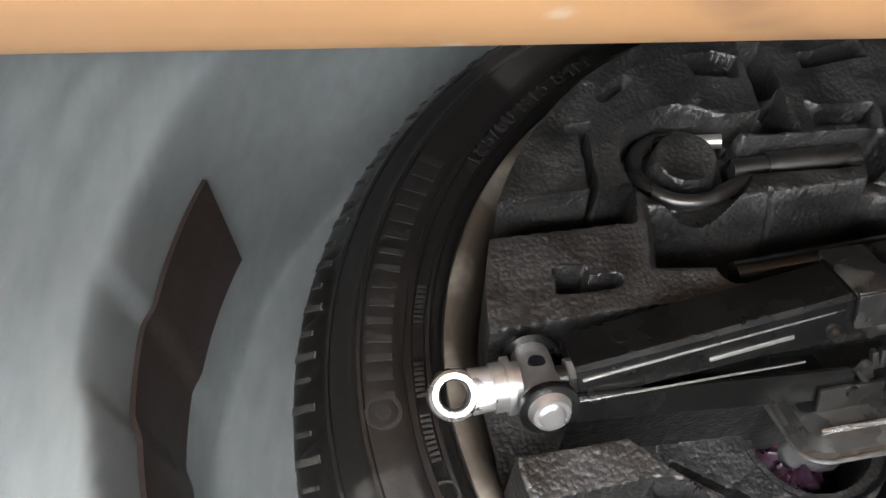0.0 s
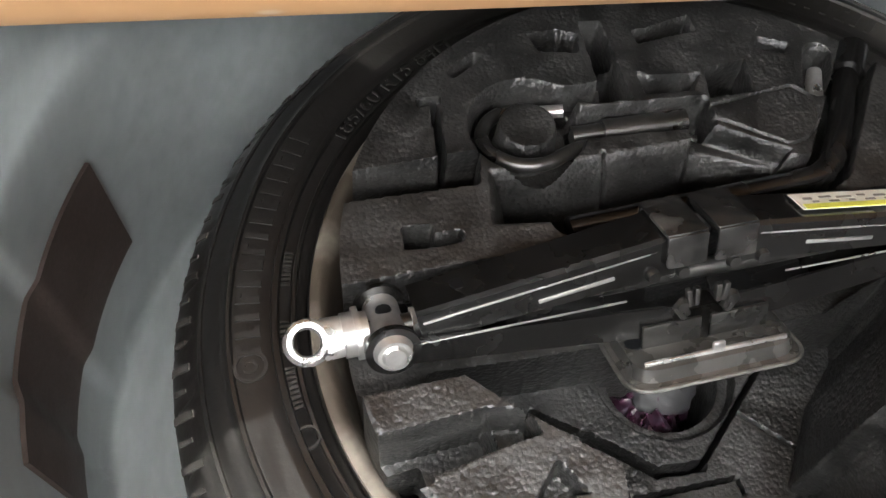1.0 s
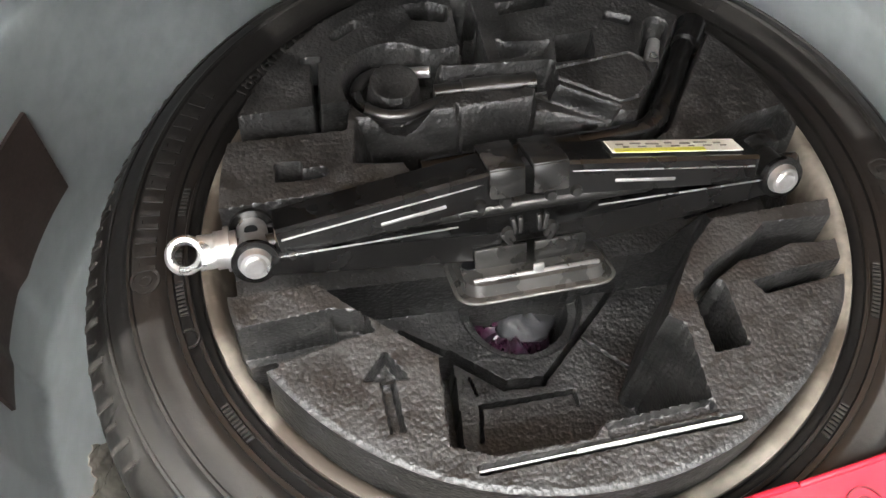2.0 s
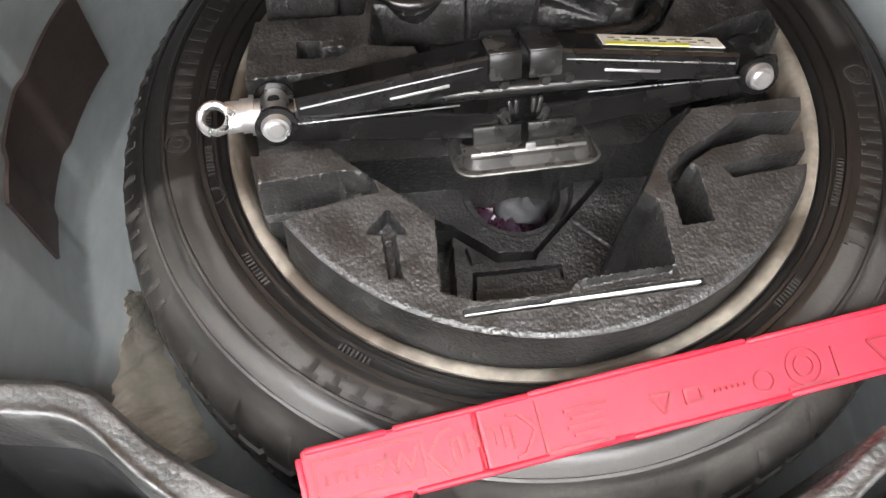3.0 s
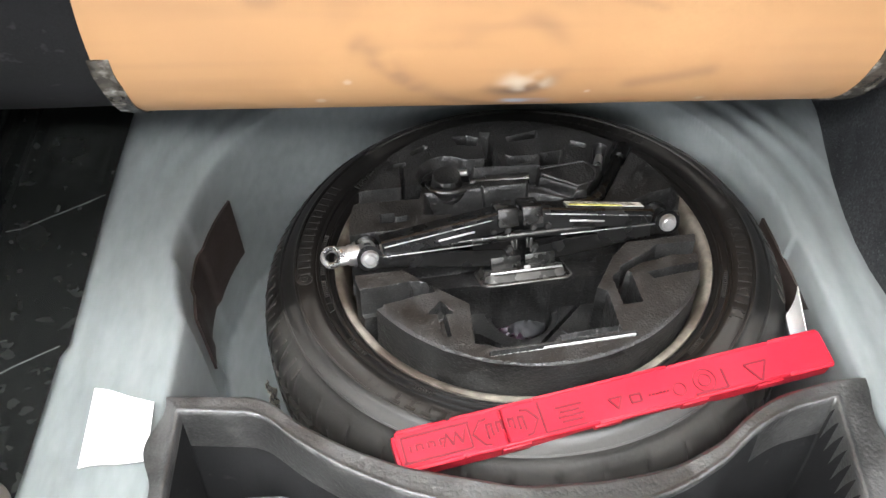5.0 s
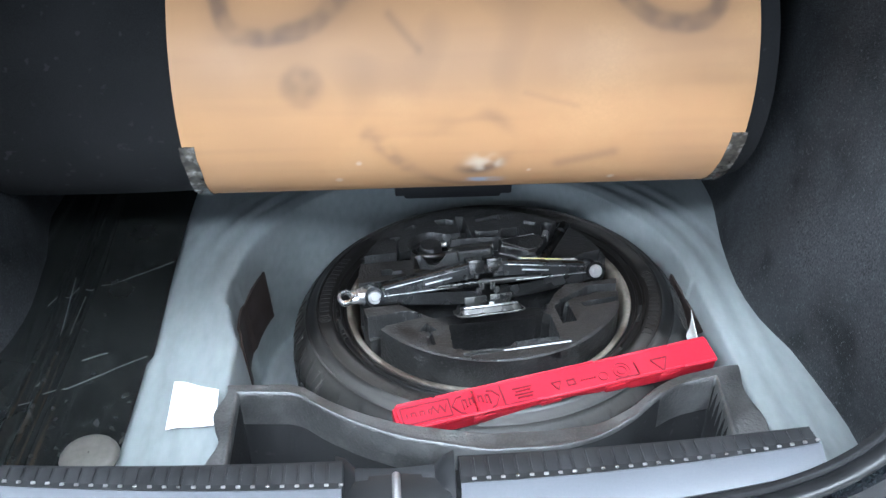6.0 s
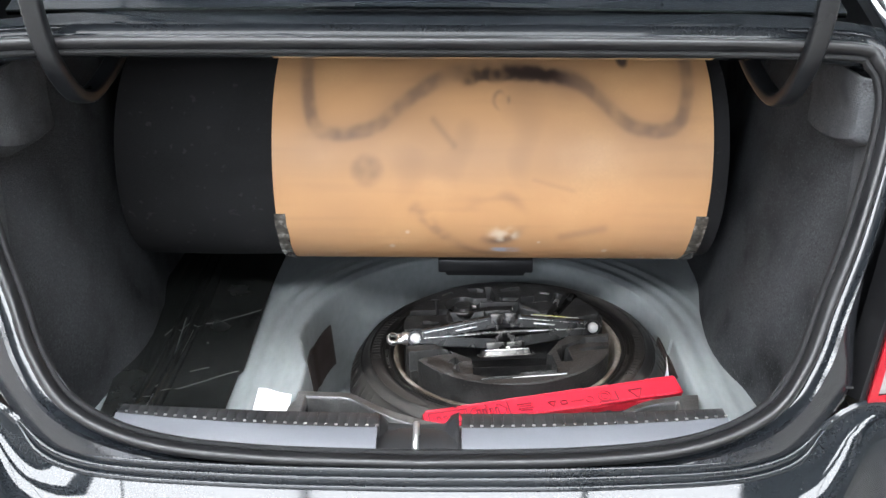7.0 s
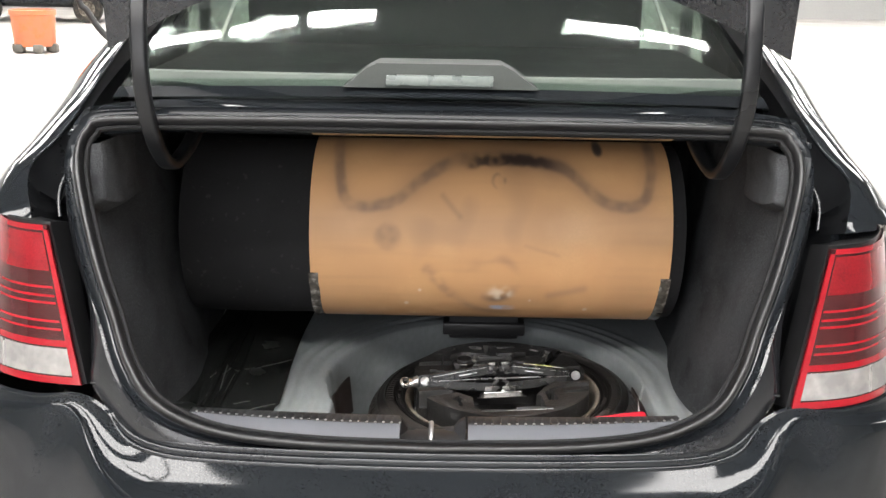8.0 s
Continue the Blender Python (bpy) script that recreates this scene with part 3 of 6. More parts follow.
def quarter_panels():
    inner = ctrl_line([(0.560, -0.500, 0.74), (0.565, -0.455, 0.83), (0.595, -0.415, 0.92), (0.628, -0.36, 1.01), (0.630, -0.335, 1.075), (0.618, -0.31, 1.13), (0.597, -0.25, 1.185),
                       (0.585, -0.1, 1.24), (0.57, 0.1, 1.31), (0.55, 0.35, 1.395), (0.53, 0.6, 1.47)])
    ridge = ctrl_line([(0.62, -0.565, 0.745), (0.64, -0.52, 0.83), (0.655, -0.465, 0.92), (0.676, -0.405, 1.005), (0.700, -0.335, 1.062), (0.673, -0.25, 1.108), (0.655, -0.15, 1.165),
                       (0.652, 0.0, 1.225), (0.65, 0.2, 1.295), (0.63, 0.45, 1.385), (0.61, 0.7, 1.46)])
    outer = ctrl_line([(0.81, -0.46, 0.75), (0.81, -0.43, 0.83), (0.808, -0.39, 0.91), (0.80, -0.33, 0.975), (0.787, -0.25, 1.02), (0.778, -0.15, 1.06), (0.772, -0.02, 1.105),
                       (0.775, 0.12, 1.155), (0.765, 0.3, 1.215), (0.74, 0.55, 1.30), (0.71, 0.8, 1.37)])
    side = [(x + 0.045, y + 0.10, z - 0.25) for x, y, z in outer]
    low = [(x + 0.06, y + 0.2, 0.32) for x, y, z in outer]
    rows = [inner]
    for k in (0.15, 0.5, 0.85, 1.0):
        rows.append([tuple(Vector(a).lerp(Vector(b), k) + Vector((-0.002, 0.035, -0.055)) * math.sin(k * math.pi)) for a, b in zip(inner, ridge)])
    for k in (0.08, 0.35, 0.7, 1.0):
        rows.append([tuple(Vector(a).lerp(Vector(b), k) + Vector((0.012, -0.014, 0.016)) * math.sin(k * math.pi)) for a, b in zip(ridge, outer)])
    rows += [side, low]
    for flip in (False, True):
        rows2 = [[(x, y + 0.06 * float(step01(np.float64((0.998 - z) / 0.012))) if i else y, z) for x, y, z in r] for i, r in enumerate(rows)]
        # channel between flange and ridge, its shade carried by the darker paint
        bm = bmesh.new()
        skin(bm, [mirrored(r) for r in rows2[:5]] if flip else rows2[:5])
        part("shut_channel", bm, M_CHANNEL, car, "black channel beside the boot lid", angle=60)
        bm = bmesh.new()
        skin(bm, [mirrored(r) for r in rows2[4:]] if flip else rows2[4:])
        part("quarter_panel", bm, M_PAINT, car, "glossy black rear quarter panel", angle=30)
        # fold in the floor of the channel
        bm = bmesh.new()
        fold = [Vector(p) + Vector((0, -0.004, 0.010)) for p in rows[2][26:50]]
        sweep(bm, mirrored(fold) if flip else fold, rounded(0.007, 0.012, 0.003, 3))
        part("channel_fold", bm, M_INNERPAINT, car)
        # the shut line beside the boot lid
        bm = bmesh.new()
        line = [Vector(p) + Vector((0, -0.002, 0.004)) for p in rows[4][32:60]]
        line = mirrored(line) if flip else line
        sweep(bm, line, rounded(0.004, 0.003, 0.001, 2))
        part("shut_line_trim", bm, M_PAINT, car)


def tail_lamps():
    def surf(w, v, lift):
        z = 0.742 + 0.245 * v
        x0 = 0.567 + 0.062 * v
        x = x0 + (0.80 - 0.03 * v - x0) * w
        y = -0.548 + 0.075 * v + 0.03 * w + 0.11 * w ** 3 - lift
        return x, y, z

    def patch(bm, w0, w1, v0, v1, lift, t, flip, n=14):
        def f(a, b):
            x, y, z = surf(w0 + (w1 - w0) * a, v0 + (v1 - v0) * b, lift)
            return (XC - x, y + 0.016, z + 0.012) if flip else (XC + x, y, z)
        thick_sheet(bm, (lambda a, b: f(a, b)) if not flip else (lambda a, b: f(1 - a, b)), n, 6, t)
        return bm
    for flip in (False, True):
        lamp = part("tail_lamp", patch(bmesh.new(), 0, 1, 0, 1, 0.0, -0.008, flip, 24), M_LAMPDARK, car, "red and clear tail lamp cluster")
        part("clear_lens", patch(bmesh.new(), 0.05, 0.97, 0.055, 0.225, 0.0015, -0.003, flip), M_LAMPWHITE, lamp, "clear reversing lens")
        part("lamp_housing", patch(bmesh.new(), -0.02, 0.99, -0.01, 1.01, -0.012, -0.05, flip, 16), M_SEAL, lamp, "black lamp housing")
        part("lens_divider", patch(bmesh.new(), 0.60, 0.625, 0.055, 0.225, 0.002, -0.003, flip, 3), M_STEEL, lamp)
        for w0, w1, v0, v1 in ((0.0, 1.0, 0.0, 0.045), (0.0, 1.0, 0.235, 0.275), (0.0, 0.05, 0.045, 0.235), (0.0, 0.05, 0.275, 0.97), (0.05, 1.0, 0.965, 1.0)):
            part("red_border", patch(bmesh.new(), w0, w1, v0, v1, 0.001, -0.003, flip), M_LAMPRED, lamp, "bright red border of the lens")
        for v0, v1 in ((0.335, 0.349), (0.385, 0.400), (0.50, 0.515), (0.545, 0.560), (0.60, 0.615)):
            part("lens_line", patch(bmesh.new(), 0.07, 0.97, v0, v1, 0.001, -0.002, flip), M_LAMPRED, lamp, "thin bright red line in the lens")
        part("stop_lens", patch(bmesh.new(), 0.07, 0.97, 0.71, 0.95, 0.001, -0.002, flip), M_LAMPMID, lamp, "red stop lens")


def bumper():
    knots = [0, 0.2, 0.4, 0.5, 0.58, 0.66, 0.74, 0.86, 1.0]
    edge = EDGE + [(0.553, -0.541, 0.755), (0.62, -0.543, 0.739), (0.72, -0.500, 0.737), (0.80, -0.412, 0.737)]
    crest = [(0, -0.748, 0.618), (0.2, -0.742, 0.618), (0.38, -0.715, 0.620), (0.480, -0.662, 0.634), (0.535, -0.604, 0.680), (0.568, -0.560, 0.746), (0.637, -0.560, 0.726), (0.737, -0.528, 0.710), (0.835, -0.43, 0.710)]
    out = [(0, -0.815), (0.24, -0.81), (0.42, -0.782), (0.52, -0.735), (0.580, -0.672), (0.628, -0.622), (0.675, -0.618), (0.775, -0.568), (0.868, -0.40)]

    def at(table, s, d):
        return float(np.interp(s, knots, [p[d] for p in table]))

    def soft(table, s, d):
        return sum(w * at(table, min(1, abs(s + o)), d) * (1 if d or s + o >= 0 else -1) for o, w in ((-0.05, 0.12), (-0.03, 0.2), (-0.01, 0.18), (0.01, 0.18), (0.03, 0.2), (0.05, 0.12)))
    rows = []
    for i in range(-64, 65):
        s = abs(i) / 64
        e, c = Vector([soft(edge, s, d) for d in range(3)]), Vector([soft(crest, s, d) for d in range(3)])
        o = [soft(out, s, d) for d in range(2)]
        w = (c - e).normalized()
        up = Vector((0, -0.25, 1)).normalized()
        row = [e - w * 0.004 - up * 0.012]
        near = float(step01(np.float64((0.62 - s) / 0.07)))
        for mid, rad, h in ((0.0, 0.0036, 0.003), (0.0095, 0.0036, 0.0), (0.0190, 0.0036, -0.003)):
            mid, rad, h = mid * (0.3 + 0.7 * near), rad * (0.05 + 0.95 * near), h * near
            for q in range(7):
                ang = math.pi * (1 - q / 6)
                row.append(e + w * (mid + rad * math.cos(ang)) + up * (h + rad * 1.1 * math.sin(ang)))
        for k, dip in ((0.40, -0.006), (0.60, -0.009), (0.80, -0.008), (0.92, -0.004), (0.97, -0.0015), (1.0, 0.0)):
            row.append(e.lerp(c, k) + up * dip)
        for k, z in ((0.05, -0.005), (0.10, -0.014), (0.20, -0.040), (0.34, -0.080), (0.52, -0.13)):
            row.append(Vector((c.x + (o[0] - c.x) * k, c.y + (o[1] - c.y) * k, c.z + z)))
        for k, z in ((0.8, 0.46), (0.95, 0.40), (0.95, 0.32), (0.9, 0.26)):
            row.append(Vector((c.x + (o[0] - c.x) * k, c.y + (o[1] - c.y) * k, z)))
        sgn = -1 if i < 0 else 1
        rows.append([(XC + sgn * q.x, q.y, q.z) for q in row])
    bm = bmesh.new()
    skin(bm, rows)
    part("bumper", bm, M_PAINT, car, "glossy black rear bumper with a stepped edge", angle=35)
    bm = bmesh.new()
    box(bm, (XC, -0.50, 0.42), (1.4, 0.2, 0.2), 0.02)
    part("rear_crossmember", bm, M_INNERPAINT, car)


def deck():
    rows = []
    for i in range(25):
        X = -0.62 + 1.24 * i / 24
        sag = -0.018 * max(0, (abs(X) - 0.42) / 0.2) ** 2
        rows.append([(XC + X, y, z + sag) for y, z in ((-0.25, 1.128), (-0.335, 1.132), (-0.352, 1.138), (-0.358, 1.146), (-0.352, 1.153), (-0.343, 1.153), (-0.340, 1.147), (-0.334, 1.147),
                                                       (-0.331, 1.158), (-0.324, 1.163), (-0.318, 1.160), (-0.312, 1.166), (-0.292, 1.172), (-0.27, 1.18), (-0.25, 1.165))])
    bm = bmesh.new()
    skin(bm, rows)
    part("rear_deck_lip", bm, M_PAINT, car, "glossy black ledge below the rear window", angle=30)
    bm = bmesh.new()
    box(bm, (XC, 0.18, 1.132), (1.26, 0.84, 0.012))
    part("shelf_underside", bm, M_FELT, car)
    bm = bmesh.new()
    thick_sheet(bm, lambda u, v: (XC - 0.66 + 1.32 * u, 0.52 + 0.14 * v, 0.50 + 0.62 * v), 4, 4, 0.01)
    part("seat_back", bm, M_FELT, car)

    # window, shelf and the cabin behind it
    def pane(u, v):
        w = 0.575 - 0.045 * v
        y, z = -0.285 + 0.95 * v, 1.172 + 0.40 * v - 0.04 * v * v
        bow = 0.03 * (2 * u - 1) ** 2
        return (XC + w * (2 * u - 1), y + bow, z + 0.012 * (1 - (2 * u - 1) ** 2))
    bm = bmesh.new()
    thick_sheet(bm, pane, 24, 16, 0.004)
    g = part("rear_window", bm, M_GLASS, car, "tinted sloping rear window")
    g.visible_shadow = False
    bm = bmesh.new()
    thick_sheet(bm, lambda u, v: tuple(Vector(pane(u, 0.035 * v)) + Vector((0, -0.002, 0.0065))), 24, 3, 0.001)
    part("window_border", bm, M_PAINT, g, "black printed border of the window")
    bm = bmesh.new()
    thick_sheet(bm, lambda u, v: (XC - 0.56 + 1.12 * u, -0.225 + 0.66 * v, 1.158 + 0.02 * v + 0.035 * float(step01(np.float64(v / 0.06)))), 8, 40, 0.01)
    part("parcel_shelf", bm, M_INTERIOR, car, "dark parcel shelf behind the rear window")
    bm = bmesh.new()
    sweep(bm, [(XC + 0.545 * (2 * k / 24 - 1), -0.215 + 0.03 * (2 * k / 24 - 1) ** 2, 1.200) for k in range(25)], rounded(0.012, 0.044, 0.004))
    part("shelf_trim", bm, M_SHELF, car, "pale grey-green trim along the shelf edge")
    bm = bmesh.new()
    prism(bm, [(-0.19, 0), (0.15, 0), (0.105, 0.032), (0.085, 0.042), (-0.13, 0.042), (-0.15, 0.032)], 0, 0.10, Matrix.Translation((-0.115, -0.17, 1.205)) @ pose(0, 0, 0, 90, 0, 0))
    bl = part("high_brake_light", bm, M_HOUSING, car, "grey-green housing of the high brake light on the shelf")
    bm = bmesh.new()
    box(bm, (-0.137, -0.273, 1.219), (0.185, 0.012, 0.018), 0.002)
    part("brake_lens", bm, M_BRAKELENS, bl, "pale ribbed lens")
    bm = bmesh.new()
    box(bm, (XC, 0.72, 1.32), (1.05, 0.18, 0.34), 0.06, seg=3)
    for dx in (-0.36, 0.0, 0.36):
        box(bm, (XC + dx, 0.70, 1.50), (0.24, 0.10, 0.18), 0.04, seg=3)
    part("rear_seat", bm, M_INTERIOR, car, "dark rear seat backs with headrests")
    bm = bmesh.new()
    box(bm, (XC, 1.6, 1.1), (1.2, 0.1, 1.0))
    part("cabin_bulkhead", bm, M_INTERIOR, car)
    bm = bmesh.new()
    thick_sheet(bm, lambda u, v: (XC + (0.60 - 0.03 * v) * (2 * u - 1), 0.62 + 1.15 * v, 1.545 + 0.045 * math.sin(math.pi * min(1, 0.15 + 0.8 * v)) - 0.05 * (2 * u - 1) ** 2), 16, 12, 0.02)
    part("roof_panel", bm, M_PAINT, car, "glossy black roof")


def front_body():
    # sides, from the rear wheel to the nose
    ys = [0.55, 0.8, 1.1, 1.5, 1.9, 2.25, 2.6, 3.0, 3.3, 3.5]
    wid = [0.85, 0.86, 0.87, 0.875, 0.875, 0.87, 0.855, 0.83, 0.79, 0.70]
    waist = [1.08, 1.03, 1.0, 0.985, 0.975, 0.965, 0.93, 0.88, 0.83, 0.78]
    for flip in (False, True):
        sgn = -1 if flip else 1
        bm = bmesh.new()
        rows = []
        for y, w, z in zip(ys, wid, waist):
            rows.append([(XC + sgn * (w - 0.05), y, z), (XC + sgn * (w - 0.018), y, z - 0.03), (XC + sgn * w, y, z - 0.16), (XC + sgn * (w - 0.012), y, 0.55), (XC + sgn * (w + 0.004), y, 0.36), (XC + sgn * (w - 0.05), y, 0.26)])
        skin(bm, rows)
        part("body_side", bm, M_PAINT, car, "glossy black body side")
        for y0, y1, name in ((0.66, 1.20, "rear_door"), (1.22, 2.22, "front_door")):
            def face(u, v):
                y = y0 + (y1 - y0) * u
                w = float(np.interp(y, ys, wid))
                z1 = float(np.interp(y, ys, waist))
                z = 0.34 + (z1 - 0.05 - 0.34) * v
                return (XC + sgn * (w + 0.006 - 0.012 * math.sin(math.pi * v) * (1 - v) - 0.02 * v ** 6), y, z)
            bm = bmesh.new()
            thick_sheet(bm, face, 10, 10, 0.008)
            d = part(name, bm, M_PAINT, car, "glossy black car door")
            p = Vector(face(0.16, 0.80))
            bm = bmesh.new()
            box(bm, tuple(p + Vector((sgn * 0.016, 0, 0))), (0.024, 0.19, 0.026), 0.008, seg=3)
            part("door_handle", bm, M_PAINT, d)

            def pane(u, v):
                y = y0 + 0.02 + (y1 - y0 - 0.05) * u
                z1 = float(np.interp(y, ys, waist))
                top = min(1.46, 1.46 - 0.9 * max(0.0, y - 1.62))
                return (XC + sgn * (0.80 - 0.20 * v), y + (0.05 * v if y < 1.0 else 0.0), z1 + 0.005 + max(0.02, top - z1) * v)
            bm = bmesh.new()
            thick_sheet(bm, pane, 10, 6, 0.004)
            part("side_window", bm, M_GLASS, d, "dark side window").visible_shadow = False
        bm = bmesh.new()
        rail = [(XC + sgn * 0.64, 0.62, 1.45), (XC + sgn * 0.61, 0.9, 1.485), (XC + sgn * 0.60, 1.3, 1.50), (XC + sgn * 0.60, 1.66, 1.475), (XC + sgn * 0.66, 2.0, 1.24), (XC + sgn * 0.72, 2.32, 0.985)]
        sweep(bm, [tuple(p) for p in curve_points(rail, 6)], rounded(0.06, 0.05, 0.015), up=(0, 0, 1))
        part("roof_rail", bm, M_PAINT, car)
        bm = bmesh.new()
        box(bm, (XC + sgn * 0.775, 1.215, 1.22), (0.03, 0.06, 0.52), 0.008, m=None)
        part("door_pillar", bm, M_BLACKPL, car)
        bm = bmesh.new()
        box(bm, (XC + sgn * 0.95, 2.15, 1.03), (0.17, 0.09, 0.13), 0.03, seg=3)
        part("wing_mirror", bm, M_PAINT, car)
        bm = bmesh.new()
        thick_sheet(bm, lambda u, v: (XC + sgn * (0.40 + 0.36 * u), 3.60 - 0.22 * u * u, 0.62 + 0.13 * v + 0.03 * u), 8, 4, 0.03)
        part("headlamp", bm, M_LAMPWHITE, car, "clear headlamp")
    bm = bmesh.new()
    thick_sheet(bm, lambda u, v: (XC + (0.70 - 0.13 * v) * (2 * u - 1), 2.32 - 0.58 * v - 0.06 * (2 * u - 1) ** 2, 0.985 + 0.55 * v), 12, 8, 0.004)
    part("windscreen", bm, M_GLASS, car, "sloping windscreen").visible_shadow = False
    bm = bmesh.new()
    thick_sheet(bm, lambda u, v: (XC + (0.80 - 0.10 * v ** 3) * (2 * u - 1), 2.30 + 1.24 * v - 0.10 * v * (2 * u - 1) ** 2, 0.975 - 0.03 * v - 0.16 * v ** 2.5 + 0.02 * math.cos((2 * u - 1) * 1.5)), 16, 12, 0.01)
    part("bonnet", bm, M_PAINT, car, "glossy black bonnet")
    bm = bmesh.new()
    thick_sheet(bm, lambda u, v: (XC + 0.80 * (2 * u - 1), 3.62 - 0.22 * abs(2 * u - 1) ** 3 - 0.04 * (2 * v - 1) ** 2, 0.22 + 0.57 * v), 20, 10, 0.02)
    part("front_bumper", bm, M_PAINT, car, "glossy black front bumper")
    bm = bmesh.new()
    for k in range(4):
        box(bm, (XC, 3.625, 0.62 + 0.035 * k), (0.70, 0.02, 0.012), 0.003)
    part("grille", bm, M_BLACKPL, car)


def hinges_and_lid():
    for flip in (False, True):
        line = ctrl_line([(0.466, -0.17, 1.118), (0.474, -0.23, 1.085), (0.484, -0.302, 1.070), (0.490, -0.360, 1.118), (0.495, -0.39, 1.20), (0.497, -0.385, 1.30), (0.502, -0.34, 1.40), (0.505, -0.26, 1.50), (0.505, -0.14, 1.56)], 6)
        if flip:
            line = [(x + 0.016, y, z) for x, y, z in mirrored(line)]
        bm = bmesh.new()
        sweep(bm, line, rounded(0.018, 0.026, 0.005), up=(1, 0, 0))
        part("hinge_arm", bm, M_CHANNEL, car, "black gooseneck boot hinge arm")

    def lid(u, v):
        s = 2 * u - 1
        z0 = 1.445 - 0.190 * abs(s) ** 1.8
        return (XC + (0.645 if s > 0 else 0.618) * s, -0.10 - 0.05 * v - 0.03 * (1 - s * s), z0 + 0.55 * v)
    bm = bmesh.new()
    thick_sheet(bm, lid, 24, 8, 0.035)
    l = part("boot_lid", bm, M_INNERPAINT, car, "raised black boot lid")
    for s in (-1, 1):
        for k in range(3):
            bm = bmesh.new()
            box(bm, (XC + s * (0.585 - 0.045 * k), -0.158, 1.56), (0.008, 0.012, 0.34 + 0.04 * k), 0.002)
            part("lid_rib", bm, M_BLACKPL, l)


def lining():
    def wall_x(z, y):
        v = max(0.0, (z - 0.545) / 0.575)
        return 0.505 + 0.075 * v ** 0.8 + float(np.interp(y, [-0.5, -0.33, -0.1, 0.08, 0.22, 0.45, 0.66], [0.012, 0.018, 0.0, 0.012, 0.045, 0.06, 0.06])) + 0.005 * math.sin(13 * y + 7 * v) + 0.022 * math.exp(-(v / 0.16) ** 2) * float(np.interp(y, [-0.2, -0.03], [1.0, 0.0]))

    def loop_x(u):
        return float(np.interp(u, [0, 0.02, 0.06, 0.12, 0.19, 0.275, 0.38, 0.45, 0.495], [0.33, 0.34, 0.43, 0.475, 0.503, 0.538, 0.572, 0.586, 0.58])) - 0.008
    for flip in (False, True):
        rows = []
        for j in range(25):
            z = 0.535 + 0.585 * j / 24
            y0 = SILL.y + 0.10 + max(0.0, z - 0.69) * RUN / RISE
            row = [(XC + wall_x(z, y), y, z) for y in [y0 + (0.66 - y0) * (k / 30) ** 1.2 for k in range(31)]]
            rows.append(mirrored(row) if flip else row)
        bm = bmesh.new()
        skin(bm, rows)
        part("boot_lining", bm, M_LINING, car, "dark grey felt side lining of the boot")
        rows = []
        for j in range(25):
            u = 0.022 + 0.478 * j / 24
            o = SILL + EV * u
            x = loop_x(u)
            zw = o.z - 0.16 * max(0.0, 1 - j / 7)
            y0 = SILL.y + 0.10 + max(0.0, zw - 0.69) * RUN / RISE
            xw = wall_x(zw, y0) - 0.003
            row = []
            for k in range(9):
                t = k / 8
                bulge = math.sin(t * math.pi)
                row.append((XC + x + (xw - x) * t + 0.006 * bulge, o.y + 0.003 + (y0 + 0.005 - o.y) * t, o.z + (zw - o.z) * t ** 1.4 + 0.004 * bulge))
            rows.append(mirrored(row) if flip else row)
        bm = bmesh.new()
        skin(bm, rows)
        part("lining_return", bm, M_EDGEFELT, car, "speckled grey felt edge beside the seal")
        # padded felt corner at the top
        side = -1 if flip else 1

        def padding(u, v):
            y = -0.395 + 0.235 * u
            low = 1.030 - 0.10 * u * (1 - u) - 0.03 * u + (0.0 if side > 0 else -0.018)
            z = low + (1.118 - low) * v
            x = 0.562 + 0.040 * (1 - step01(np.float64(min(v / 0.22, (1 - u) / 0.2, u / 0.12, 1.0)))) + 0.004 * noise.noise(Vector((u * 4, v * 3, side)))
            return (XC + side * float(x), y, z)
        bm = bmesh.new()
        thick_sheet(bm, padding, 30, 20, 0.004)
        part("corner_padding", bm, M_EDGEFELT, car, "felt-covered padding in the upper corner")


WELL = (-0.03, 0.0)


